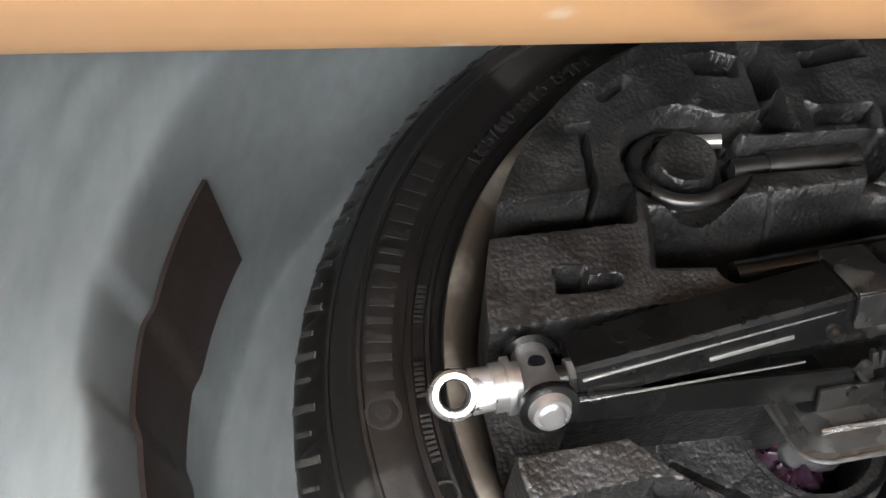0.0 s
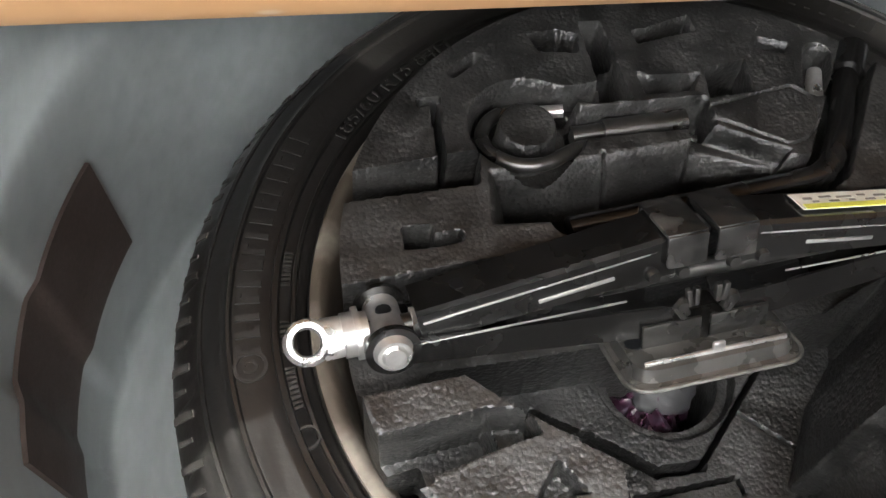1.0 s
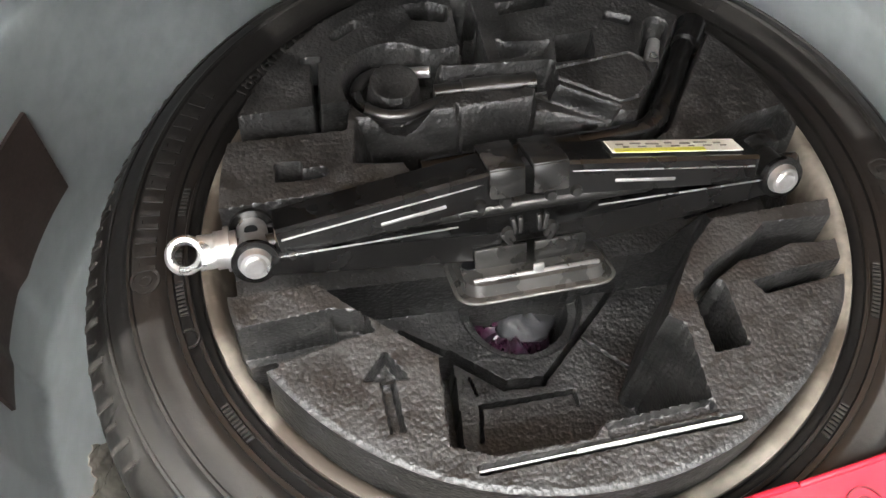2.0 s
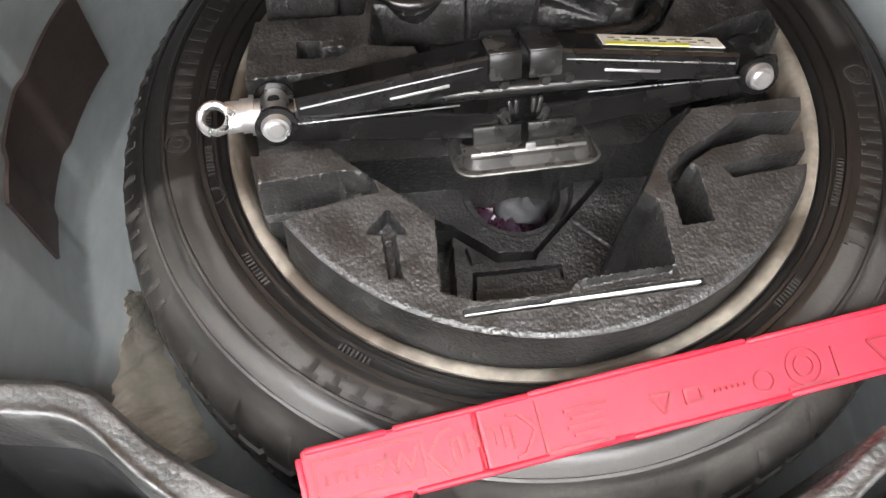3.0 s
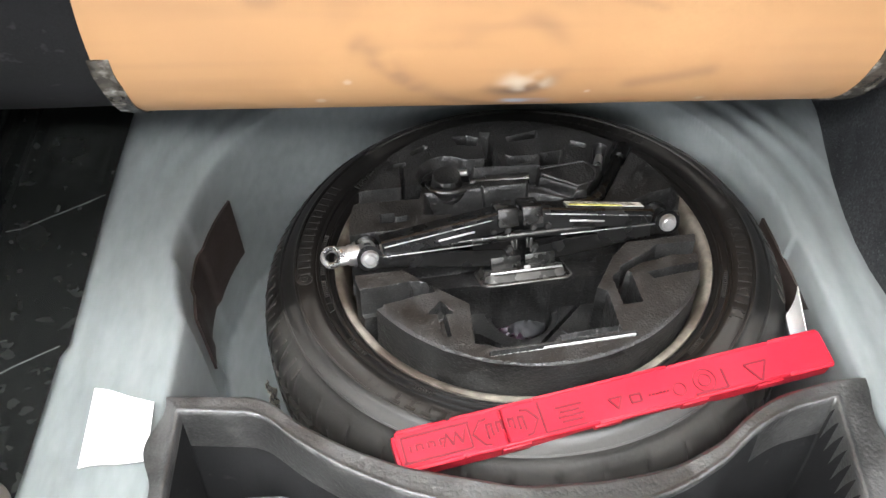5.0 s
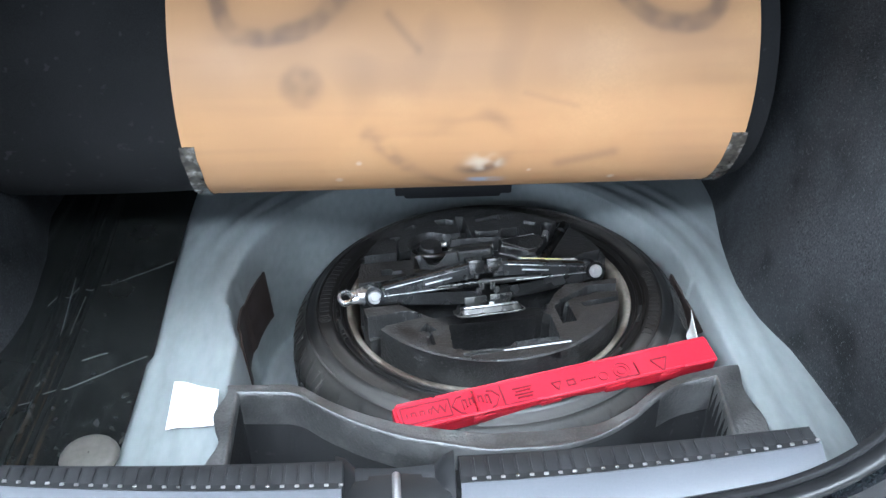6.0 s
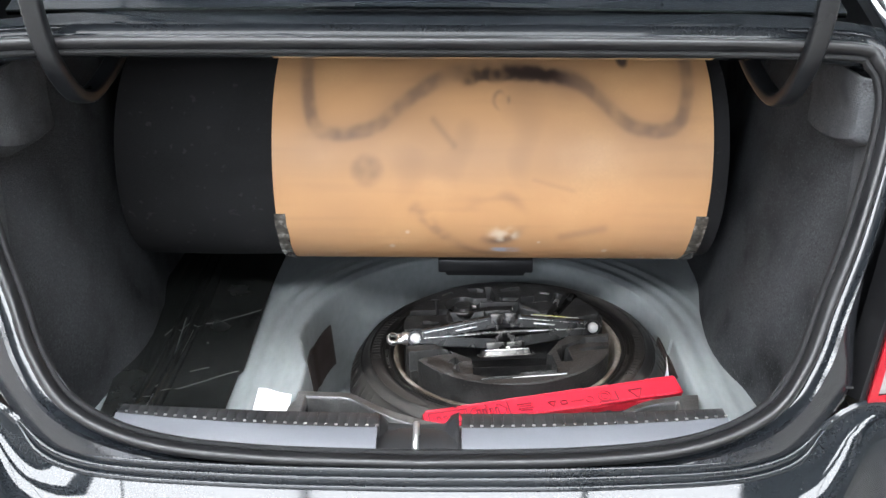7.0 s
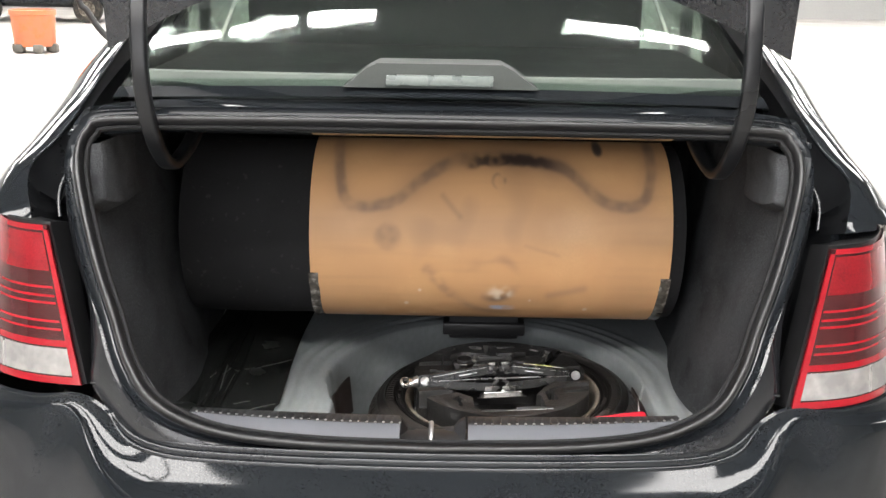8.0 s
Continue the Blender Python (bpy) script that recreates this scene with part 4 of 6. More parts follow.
def boot_floor():
    def height(X, Y):
        r = np.hypot(X - WELL[0], Y - WELL[1])
        Z = 0.54 + 0 * X
        d = np.hypot(X - WELL[0], np.maximum(Y - WELL[1], 0)) - 0.335
        for c, w, h in ((0.030, 0.013, 0.0045), (0.062, 0.012, 0.005), (0.092, 0.014, 0.004)):
            Z = Z + h * np.exp(-((d - c) / w) ** 2)
        turn = np.degrees(np.arctan2(Y - WELL[1], X - WELL[0])) % 360
        # shallow channel pressed into the wall across the pad
        chan = step01((turn - 174) / 3.0) * step01((188 - turn) / 3.0) * step01((0.375 - r) / 0.03)
        hole = np.maximum(0.345 + 0.004 * chan - r, np.minimum(np.minimum(X + 0.352, 0.318 - X), np.minimum(-0.02 - Y, Y + 0.60)))
        Z = Z - 0.205 * step01(hole / 0.029)
        return Z
    relief("boot_floor", -0.80, 0.56, -0.53, 0.66, 0.0035, height, lambda X, Y: X - 9.0, M_FLOORMETAL, car, label="grey primed sheet-metal boot floor with a round spare wheel well")
    # sound-deadening pads on the wall of the well
    def pad(a0, a1, z0, z1, name, material, inset, label):
        def f(u, v):
            a = radians(a0 + (a1 - a0) * u)
            z = z0 + (z1 - z0) * v
            t = min(0.98, (0.54 - z) / 0.205)
            # the wall's radius at this height
            lo, hi = 0.0, 1.0
            for _ in range(18):
                mid = (lo + hi) / 2
                if mid * mid * (3 - 2 * mid) < t:
                    lo = mid
                else:
                    hi = mid
            aa = math.degrees(a) % 360
            r = 0.345 - 0.029 * lo - inset + 0.004 * float(step01(np.float64((aa - 174) / 3)) * step01(np.float64((188 - aa) / 3)))
            return (WELL[0] + r * math.cos(a), WELL[1] + r * math.sin(a), z)
        bm = bmesh.new()
        thick_sheet(bm, f, 60, 14, 0.003)
        part(name, bm, material, car, label)
    pad(159.2, 193.8, 0.400, 0.487, "sound_pad", M_PAD, 0.004, "dark brown bitumen pad stuck to the well wall")
    # flat pad and paper label on the other wall of the well
    def side(u, v):
        return (0.299 + 0.011 * u + 0.006 * v, 0.041 - 0.183 * u, 0.42 + 0.088 * v)
    bm = bmesh.new()
    thick_sheet(bm, side, 12, 8, 0.003)
    part("sound_pad", bm, M_PAD, car, "dark brown bitumen pad stuck to the well wall")
    bm = bmesh.new()
    thick_sheet(bm, lambda u, v: (0.284 - 0.006 * u + 0.003 * math.sin(3 * v), -0.114 - 0.046 * u - 0.012 * u * v, 0.508 + 0.046 * v - 0.010 * u * v), 10, 10, 0.0008)
    part("paper_label", bm, M_PAPER, car, "white paper label in the wheel well")
    bm = bmesh.new()
    thick_sheet(bm, lambda u, v: (-0.418 + 0.058 * u + 0.004 * (1 - v), -0.305 + 0.088 * v + 0.006 * u * (1 - 2 * v) - 0.012 * u * v, 0.5475 + 0.003 * math.exp(-((u - 0.25) / 0.2) ** 2)), 8, 8, 0.001)
    part("paper_sticker", bm, M_PAPER, car, "white paper sticker on the boot floor")


def sill():
    # inner wall below the sill
    bm = bmesh.new()
    box(bm, (XC, -0.545, 0.60), (0.80, 0.05, 0.17), 0.006)
    part("sill_wall", bm, M_BLACKPL, car)
    def top_y(x):
        return -0.568 + 0.030 * (abs(x - XC) / 0.4) ** 2.2

    def low_y(x):
        return -0.603 + 0.042 * (abs(x - XC) / 0.4) ** 2.2
    for x0, x1 in ((-0.530, -0.188), (-0.081, 0.262)):
        xs = [x0 + (x1 - x0) * k / 24 for k in range(25)]
        bm = bmesh.new()
        vs = skin(bm, [[(x, -0.526 + 0.6 * (top_y(x) + 0.568), 0.66), (x, -0.526 + 0.6 * (top_y(x) + 0.568), 0.706), (x, -0.530 + 0.6 * (top_y(x) + 0.568), 0.711), (x, top_y(x) + 0.002, 0.7135), (x, top_y(x), 0.708)] for x in xs])
        bm.faces.new(vs[0])
        bm.faces.new(vs[-1])
        plate = part("sill_plate", bm, M_BLACKPL, car, "ribbed black and grey plastic sill plate")
        bm = bmesh.new()
        vs = skin(bm, [[(x, top_y(x) + 0.001, 0.708), (x, top_y(x), 0.7150), (x, top_y(x) - 0.003, 0.7152), (x, low_y(x) + 0.005, 0.7085), (x, low_y(x), 0.705), (x, low_y(x) + 0.001, 0.694)] for x in xs])
        bm.faces.new(vs[0])
        bm.faces.new(vs[-1])
        part("grey_face", bm, M_GREYPL, plate, "smooth grey face of the sill plate")
        n = 26
        for k in range(n):
            x = x0 + (x1 - x0) * (k + 0.5) / n
            y = top_y(x)
            bm = bmesh.new()
            yi = -0.531 + 0.6 * (y + 0.568)
            box(bm, (x, (y + yi) / 2 + 0.003, 0.7122), (0.0105, yi - y - 0.012, 0.0016), 0.0005)
            part("rib", bm, M_BLACKPL, plate)
            # stud in bright steel paints the white glint at the rib's end
            bm = bmesh.new()
            box(bm, (x + 0.006, y + 0.0055, 0.7142), (0.0042, 0.0028, 0.002), 0.0007)
            part("stud", bm, M_STEEL, plate, "small stud coloured bright for its glint")
    bm = bmesh.new()
    rows = []
    for y, z in ((-0.505, 0.680), (-0.515, 0.692), (-0.53, 0.692), (-0.55, 0.676), (-0.59, 0.670), (-0.614, 0.674), (-0.614, 0.65)):
        rows.append([(-0.196, y, z + 0.012), (-0.186, y, z + 0.006), (-0.178, y, z - 0.006), (-0.14, y, z - 0.009), (-0.102, y, z - 0.006), (-0.094, y, z + 0.006), (-0.084, y, z + 0.012)])
    skin(bm, rows)
    part("latch_cover", bm, M_BLACKPL, car, "black plastic trough round the boot striker")
    bm = bmesh.new()
    sweep(bm, curve_points([(-0.139, -0.595, 0.670), (-0.139, -0.592, 0.692), (-0.139, -0.582, 0.705), (-0.139, -0.560, 0.710), (-0.139, -0.546, 0.705), (-0.139, -0.540, 0.69), (-0.139, -0.538, 0.67)], 5), ring(0.0042, 10), up=(1, 0, 0))
    part("striker", bm, M_STEEL, car, "bright steel lock striker loop")


def road_wheels():
    for x in (-0.72, 0.72):
        for y in (0.12, 2.65):
            m = pose(XC + x, y, 0.30, 0, 90, 0)
            bm = bmesh.new()
            lathe(bm, [(0.20, -0.09), (0.25, -0.095), (0.285, -0.08), (0.30, -0.05), (0.30, 0.05), (0.285, 0.08), (0.25, 0.095), (0.20, 0.09)], 64, m)
            w = part("road_wheel", bm, M_RUBBER, car, "black road tyre")
            bm = bmesh.new()
            lathe(bm, [(0.001, 0.06), (0.10, 0.065), (0.19, 0.085), (0.2, 0.09), (0.2, -0.09), (0.001, -0.06)], 48, m)
            part("wheel_rim", bm, M_RIM, w)
    bm = bmesh.new()
    box(bm, (XC, 1.95, 0.30), (1.30, 2.5, 0.12), 0.03)
    part("underbody", bm, M_INTERIOR, car)


road_wheels()
gutter()
rear_flange()
quarter_panels()
tail_lamps()
bumper()
deck()
front_body()
hinges_and_lid()
lining()
boot_floor()
sill()


# ---------------------------------------------------------------- rolled mat over the back of the boot
def rolled_mat():
    mt = thing("rolled_boot_mat", "black felt boot mat rolled up with its tan hardboard backing outside", "boot mat")
    cy, cz, r = 0.165, 0.842, 0.196

    def felt(u, v):
        a = radians(-100 + 340 * v)
        x = -0.675 + 1.052 * u
        k = r + 0.004 * math.sin(9 * u + 3 * v) - 0.06 * max(0, v - 0.55)
        return (x, cy - k * math.cos(a), cz + k * math.sin(a))
    bm = bmesh.new()
    thick_sheet(bm, felt, 40, 60, -0.006)
    part("felt", bm, M_FELT, mt, "black felt face")
    # the hardboard, with its stains and a darker lower edge
    path = [(-0.352, 1.036), (-0.342, 0.978), (-0.330, 0.944), (-0.30, 0.931), (-0.26, 0.934), (-0.22, 0.947), (-0.175, 0.98), (-0.123, 1.008), (-0.078, 1.018), (0.015, 1.020), (0.102, 1.011), (0.145, 0.993), (0.185, 0.960), (0.218, 0.942), (0.259, 0.938), (0.290, 0.952), (0.306, 0.996), (0.31, 1.036)]
    line = np.array([(p.x, p.y) for p in curve_points([(x, z, 0) for x, z in path], 6)])
    nu, nv = 380, 170
    bm = bmesh.new()

    def board(u, v):
        a = radians(-80 + 165 * v)
        rr = r + 0.008
        return (-0.404 + 0.751 * u, cy - rr * math.cos(a), cz + rr * math.sin(a))
    thick_sheet(bm, board, nu, nv, -0.003)
    ob = part("hardboard", bm, M_BOARD, mt, "tan hardboard with sooty stains and scuffs")
    me = ob.data
    co = np.empty(len(me.vertices) * 3)
    me.vertices.foreach_get("co", co)
    co = co.reshape(-1, 3)
    x, z, y = co[:, 0], co[:, 2], co[:, 1]
    d = np.full(len(x), 9.0)
    for (ax, az), (bx, bz) in zip(line[:-1], line[1:]):
        d = np.minimum(d, d_seg(x, z, ax, az, bx, bz, 0.0))
    wob = np.array([noise.noise(Vector((a * 14, b * 14, 0.3))) for a, b in zip(x, z)])
    fine = np.array([noise.noise(Vector((a * 60, b * 60, 1.3))) for a, b in zip(x, z)])
    streak = np.array([noise.noise(Vector((a * 5, b * 70, 4.1))) for a, b in zip(x, z)])
    blotch = np.array([noise.noise(Vector((a * 7, b * 9, 7.7))) for a, b in zip(x, z)])
    smear = 0.55 * np.exp(-(d / 0.0115) ** 4) * np.clip(0.75 + 0.9 * wob + 0.5 * fine, 0.15, 1) + 0.3 * np.exp(-(d / 0.024) ** 2)
    smear += 0.42 * np.exp(-(np.hypot(x + 0.242, z - 0.871) / 0.028) ** 6) * (0.9 + 0.5 * fine)
    smear += 0.75 * np.exp(-((np.hypot(x + 0.02, z - 0.78) - 0.05 - 0.008 * wob) / 0.009) ** 2) * np.clip(0.5 + 1.6 * wob, 0, 1)
    smear += 0.50 * np.exp(-((np.hypot((x - 0.01) / 1.5, z - 0.76) - 0.075) / 0.008) ** 2) * np.clip(0.2 + 1.6 * blotch, 0, 1)
    smear += 0.6 * np.clip(wob - 0.14, 0, 1) * np.exp(-((x + 0.06) / 0.20) ** 2)
    smear += 0.26 * np.clip(blotch, 0, 1) + 0.16 * np.clip(streak - 0.15, 0, 1)
    smear += 0.28 * np.exp(-(d_seg(x, z, -0.129, 0.953, -0.093, 0.914, 0.0) / 0.006) ** 2) + 0.15 * np.exp(-(d_seg(x, z, 0.044, 0.857, 0.114, 0.837, 0.0) / 0.004) ** 2)
    smear += 0.45 * np.exp(-(d_seg(x, z, -0.16, 0.80, -0.11, 0.74, 0.0) / 0.012) ** 2) * np.clip(0.6 + fine, 0, 1) + 0.35 * np.exp(-(d_seg(x, z, 0.10, 0.74, 0.17, 0.76, 0.0) / 0.01) ** 2)
    smear += 0.5 * np.exp(-(np.abs(np.hypot(x + 0.013, z - 0.983) - 0.012) / 0.004) ** 2) * np.clip(0.5 + 2 * fine, 0, 1)
    # darker band along the bottom edge
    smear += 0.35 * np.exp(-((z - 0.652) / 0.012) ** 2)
    soot = np.exp(-((x - 0.015) / 0.086) ** 8) * np.exp(-((z - (1.0175 + 0.005 * fine - 0.9 * (x - 0.015) ** 2)) / 0.0085) ** 4) * np.clip(1.05 + 0.9 * fine + 0.3 * wob, 0, 1)
    soot += np.exp(-(np.hypot((x - 0.20), z - 1.036) / 0.011) ** 6)
    soot += 0.5 * np.exp(-(np.hypot((x + 0.07) / 1.6, z - 1.007) / 0.006) ** 2)
    pale = 0.85 * np.exp(-(np.hypot((x + 0.004) / 1.2, z - 0.742) / 0.020) ** 4) * np.clip(0.5 + 1.6 * fine, 0, 1)
    for px, pz, ps in ((-0.175, 0.75, 0.004), (-0.204, 0.712, 0.005), (0.182, 0.70, 0.005), (0.06, 0.725, 0.003)):
        pale += 0.55 * np.exp(-(np.hypot(x - px, z - pz) / ps) ** 4)
    blue = np.exp(-((x - 0.001) / 0.026) ** 6 - ((z - 0.702) / 0.007) ** 4) * np.clip(0.7 + 1.2 * fine, 0, 1)
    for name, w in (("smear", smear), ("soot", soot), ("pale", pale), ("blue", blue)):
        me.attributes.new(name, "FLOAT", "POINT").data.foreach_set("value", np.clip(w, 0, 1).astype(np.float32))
    # left and right strips of tape over the lower edges
    for x0, x1 in ((-0.408, -0.388), (0.330, 0.351)):
        def tape(u, v):
            a = radians(-83 + 68 * v)
            rr = r + 0.0095 + 0.0012 * noise.noise(Vector((u * 3, v * 9, x0 * 40)))
            return (x0 + (x1 - x0) * u + 0.0012 * noise.noise(Vector((v * 12, x0, 0))), cy - rr * math.cos(a), cz + rr * math.sin(a))
        bm = bmesh.new()
        thick_sheet(bm, tape, 8, 40, -0.0015)
        part("tape_strip", bm, M_TAPE, mt, "crinkled dark packing tape")


def stain_nodes():
    nt = M_BOARD.node_tree
    b = nt.nodes["Principled BSDF"]
    src = b.inputs["Base Color"].links[0].from_socket
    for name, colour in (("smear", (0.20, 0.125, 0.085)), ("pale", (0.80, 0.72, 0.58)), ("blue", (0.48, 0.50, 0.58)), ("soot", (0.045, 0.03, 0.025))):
        at = nt.nodes.new("ShaderNodeAttribute")
        at.attribute_name = name
        mix = nt.nodes.new("ShaderNodeMix")
        mix.data_type = "RGBA"
        mix.inputs[7].default_value = (*colour, 1)
        nt.links.new(at.outputs["Fac"], mix.inputs[0])
        nt.links.new(src, mix.inputs[6])
        src = mix.outputs[2]
    nt.links.new(src, b.inputs["Base Color"])


stain_nodes()
rolled_mat()


def mat_bracket():
    bm = bmesh.new()
    box(bm, (-0.025, 0.30, 0.585), (0.17, 0.08, 0.11), 0.006)
    box(bm, (-0.025, 0.27, 0.56), (0.20, 0.05, 0.03), 0.004)
    solo("support_block", bm, M_BLACKPL, "black support block under the rolled mat on the boot floor", "support")


mat_bracket()


# ---------------------------------------------------------------- spare wheel
WHEEL_AT = pose(0.012, -0.012, 0.432, 0, -3.0, 0)


def spare_wheel():
    w = thing("spare_wheel", "black spare tyre on a dusty steel rim lying flat", "wheel", at=WHEEL_AT)
    prof = [(0.203, 0.060), (0.204, 0.070), (0.208, 0.078), (0.212, 0.0815), (0.2135, 0.0795), (0.215, 0.0825), (0.2185, 0.0845), (0.2192, 0.0868), (0.2212, 0.0868), (0.222, 0.0850), (0.228, 0.0878), (0.2286, 0.0903), (0.2318, 0.0908), (0.2324, 0.0892), (0.236, 0.0908), (0.246, 0.0915), (0.2535, 0.0905), (0.2545, 0.0922), (0.2565, 0.0922), (0.2578, 0.0892),
            (0.262, 0.0868), (0.2655, 0.0855), (0.2715, 0.0812), (0.2722, 0.0822), (0.2742, 0.0812), (0.2752, 0.0783), (0.279, 0.0745), (0.283, 0.069), (0.286, 0.065), (0.288, 0.062), (0.293, 0.054), (0.296, 0.045), (0.298, 0.033)]
    groove = [(0.298, 0.0325), (0.291, 0.0315), (0.291, 0.0245), (0.2995, 0.0235), (0.3, 0.006), (0.292, 0.005), (0.292, -0.005), (0.3, -0.006), (0.2995, -0.0235), (0.291, -0.0245), (0.291, -0.0315)]
    prof = prof + groove + [(r, -z) for r, z in reversed(prof)]
    seg = 576
    rows = []
    for k in range(seg):
        a = 2 * math.pi * k / seg
        row = []
        for r, z in prof:
            cutv = 0.0
            if 0.034 < abs(z) < 0.077 and r > 0.278:
                front = 345 < k < 545
                cutv = (0.0020 if 0.2855 < r < 0.2970 else 0.0) * (k % 14 == 0) if front else 0.0014 * (k % 12 == 0)
            elif abs(z) < 0.034 and r > 0.295:
                cutv = 0.005 if k % 8 == 4 else 0.0
            rr = r - cutv
            row.append((rr * math.cos(a), rr * math.sin(a), z - math.copysign(0.5 * cutv, z) * (abs(z) > 0.034)))
        rows.append(row)
    bm = bmesh.new()
    skin(bm, rows, close_u=True)
    tyre = part("tyre", bm, M_TYRE, w, "black tyre with moulded lettering, partly muddy")
    bm = bmesh.new()
    lathe(bm, [(0.2125, 0.0800), (0.2115, 0.0835), (0.208, 0.0845), (0.204, 0.083), (0.201, 0.078), (0.198, 0.070), (0.196, 0.055), (0.190, 0.045), (0.187, 0.03), (0.178, 0.02), (0.172, 0.0), (0.172, -0.02), (0.186, -0.04), (0.196, -0.06), (0.206, -0.083)], 144)
    part("rim", bm, M_RIM, w, "dusty silver steel rim")
    bm = bmesh.new()
    lathe(bm, [(0.176, -0.02), (0.165, -0.055), (0.15, -0.064), (0.13, -0.075), (0.10, -0.070), (0.08, -0.075), (0.032, -0.078), (0.030, -0.09)], 72)
    part("wheel_disc", bm, M_RIM, w)
    # moulded lettering: size marks and plain bars
    part("size_lettering", bend_text("185/60 R15 84H", 0.0165, 0.2255, 134, Matrix.Translation((0, 0, 0.0885))), M_LETTER, tyre, "moulded tyre size")
    bm = bmesh.new()

    def word(mid, n, r0, r1, step, bar, first=None):
        for k in range(n):
            a = mid + (n / 2 - k - 0.5) * step
            arc_bar(bm, r0, r1, a - bar / 2, a + bar / 2, 0.0895, 0.0026, 2)
            if k % 3 == 0:
                arc_bar(bm, r1 - 0.003, r1, a - step * 0.45, a + step * 0.1, 0.0895, 0.0026, 2)
            if k % 4 == 1:
                arc_bar(bm, r0, r0 + 0.003, a - step * 0.45, a + step * 0.1, 0.0895, 0.0026, 2)
    word(168, 15, 0.238, 0.2515, 2.5, 0.9)
    word(-14, 14, 0.238, 0.2515, 2.5, 0.9)
    word(60, 12, 0.238, 0.2515, 2.5, 1.0)
    tagged(part("lettering_relief", bm, M_LETTER, tyre), kind="stuff")
    # broad dark word on the dusty stretch, as plain bars
    bm = bmesh.new()
    for k in range(7):
        a = -125.2 + 4.0 * k
        arc_bar(bm, 0.2495, 0.2535, a - 1.3, a + 1.3, 0.0895, 0.0022, 3)
        arc_bar(bm, 0.2405, 0.2495, a - 0.55, a + 0.45, 0.0898, 0.0022, 2)
        if k % 2:
            arc_bar(bm, 0.2405, 0.2432, a - 1.3, a + 1.2, 0.0898, 0.0022, 3)
    for a in (-131.0, -133.6):
        arc_bar(bm, 0.2430, 0.2480, a - 0.4, a + 0.4, 0.0898, 0.0018, 2)
    tagged(part("word_relief", bm, M_LETTERDARK, tyre), kind="stuff")
    # paler edges of the tread blocks
    bm = bmesh.new()
    edge_line = [(0.2805, 0.0728), (0.2840, 0.0681), (0.2885, 0.0616), (0.2930, 0.0545), (0.2962, 0.0450)]
    for k in range(122):
        a, w = radians(2.95 * k + 0.4 * noise.noise(Vector((k * 0.7, 0, 0)))), radians(0.26 if k % 2 else 0.42)
        if 212 < 2.95 * k < 345:
            continue
        pts = edge_line if k % 2 == 0 else edge_line[1:4]
        rows = []
        for r, z in pts:
            o = 0.0004
            row = []
            for da, lift in ((-w, -0.0015), (-w, o), (w, o), (w, -0.0015)):
                row.append(((r + lift) * math.cos(a + da + (z - 0.06) * 1.2), (r + lift) * math.sin(a + da + (z - 0.06) * 1.2), z + 0.7 * lift))
            rows.append(row)
        vs = skin(bm, rows, close_v=True)
        bm.faces.new(vs[0])
        bm.faces.new(vs[-1][::-1])
    tagged(part("tread_block_edges", bm, M_TREADEDGE, tyre), kind="stuff")
    bm = bmesh.new()
    for a in (187.5, 3.5):
        m = Matrix.Translation((0.245 * math.cos(radians(a)), 0.245 * math.sin(radians(a)), 0.0888))
        lathe(bm, [(0.0075, 0), (0.0075, 0.003), (0.0095, 0.003), (0.0095, 0)], 28, m)
        lathe(bm, [(0.0025, 0), (0.0025, 0.003), (0.0042, 0.003), (0.0042, 0)], 20, m)
    m = Matrix.Translation((0.226 * math.cos(radians(199)), 0.226 * math.sin(radians(199)), 0.0875))
    lathe(bm, [(0.0055, 0), (0.0055, 0.0015), (0.0068, 0.0015), (0.0068, 0)], 24, m)
    tagged(part("round_mark", bm, M_LETTER, tyre), kind="stuff")
    bm = bmesh.new()
    for mid, n in ((172, 8), (183, 7), (191, 9), (215, 10), (238, 8), (-20, 14), (-45, 9)):
        for k in range(n):
            a = mid + (n / 2 - k) * 0.75
            arc_bar(bm, 0.2225, 0.2275, a, a + 0.4, 0.0875, 0.0014, 1)
    tagged(part("small_print", bm, M_LETTER, tyre), kind="stuff")


spare_wheel()


# ---------------------------------------------------------------- foam tool tray in the wheel
TRAY_Z = 0.557


FLOOR_Z = 0.437


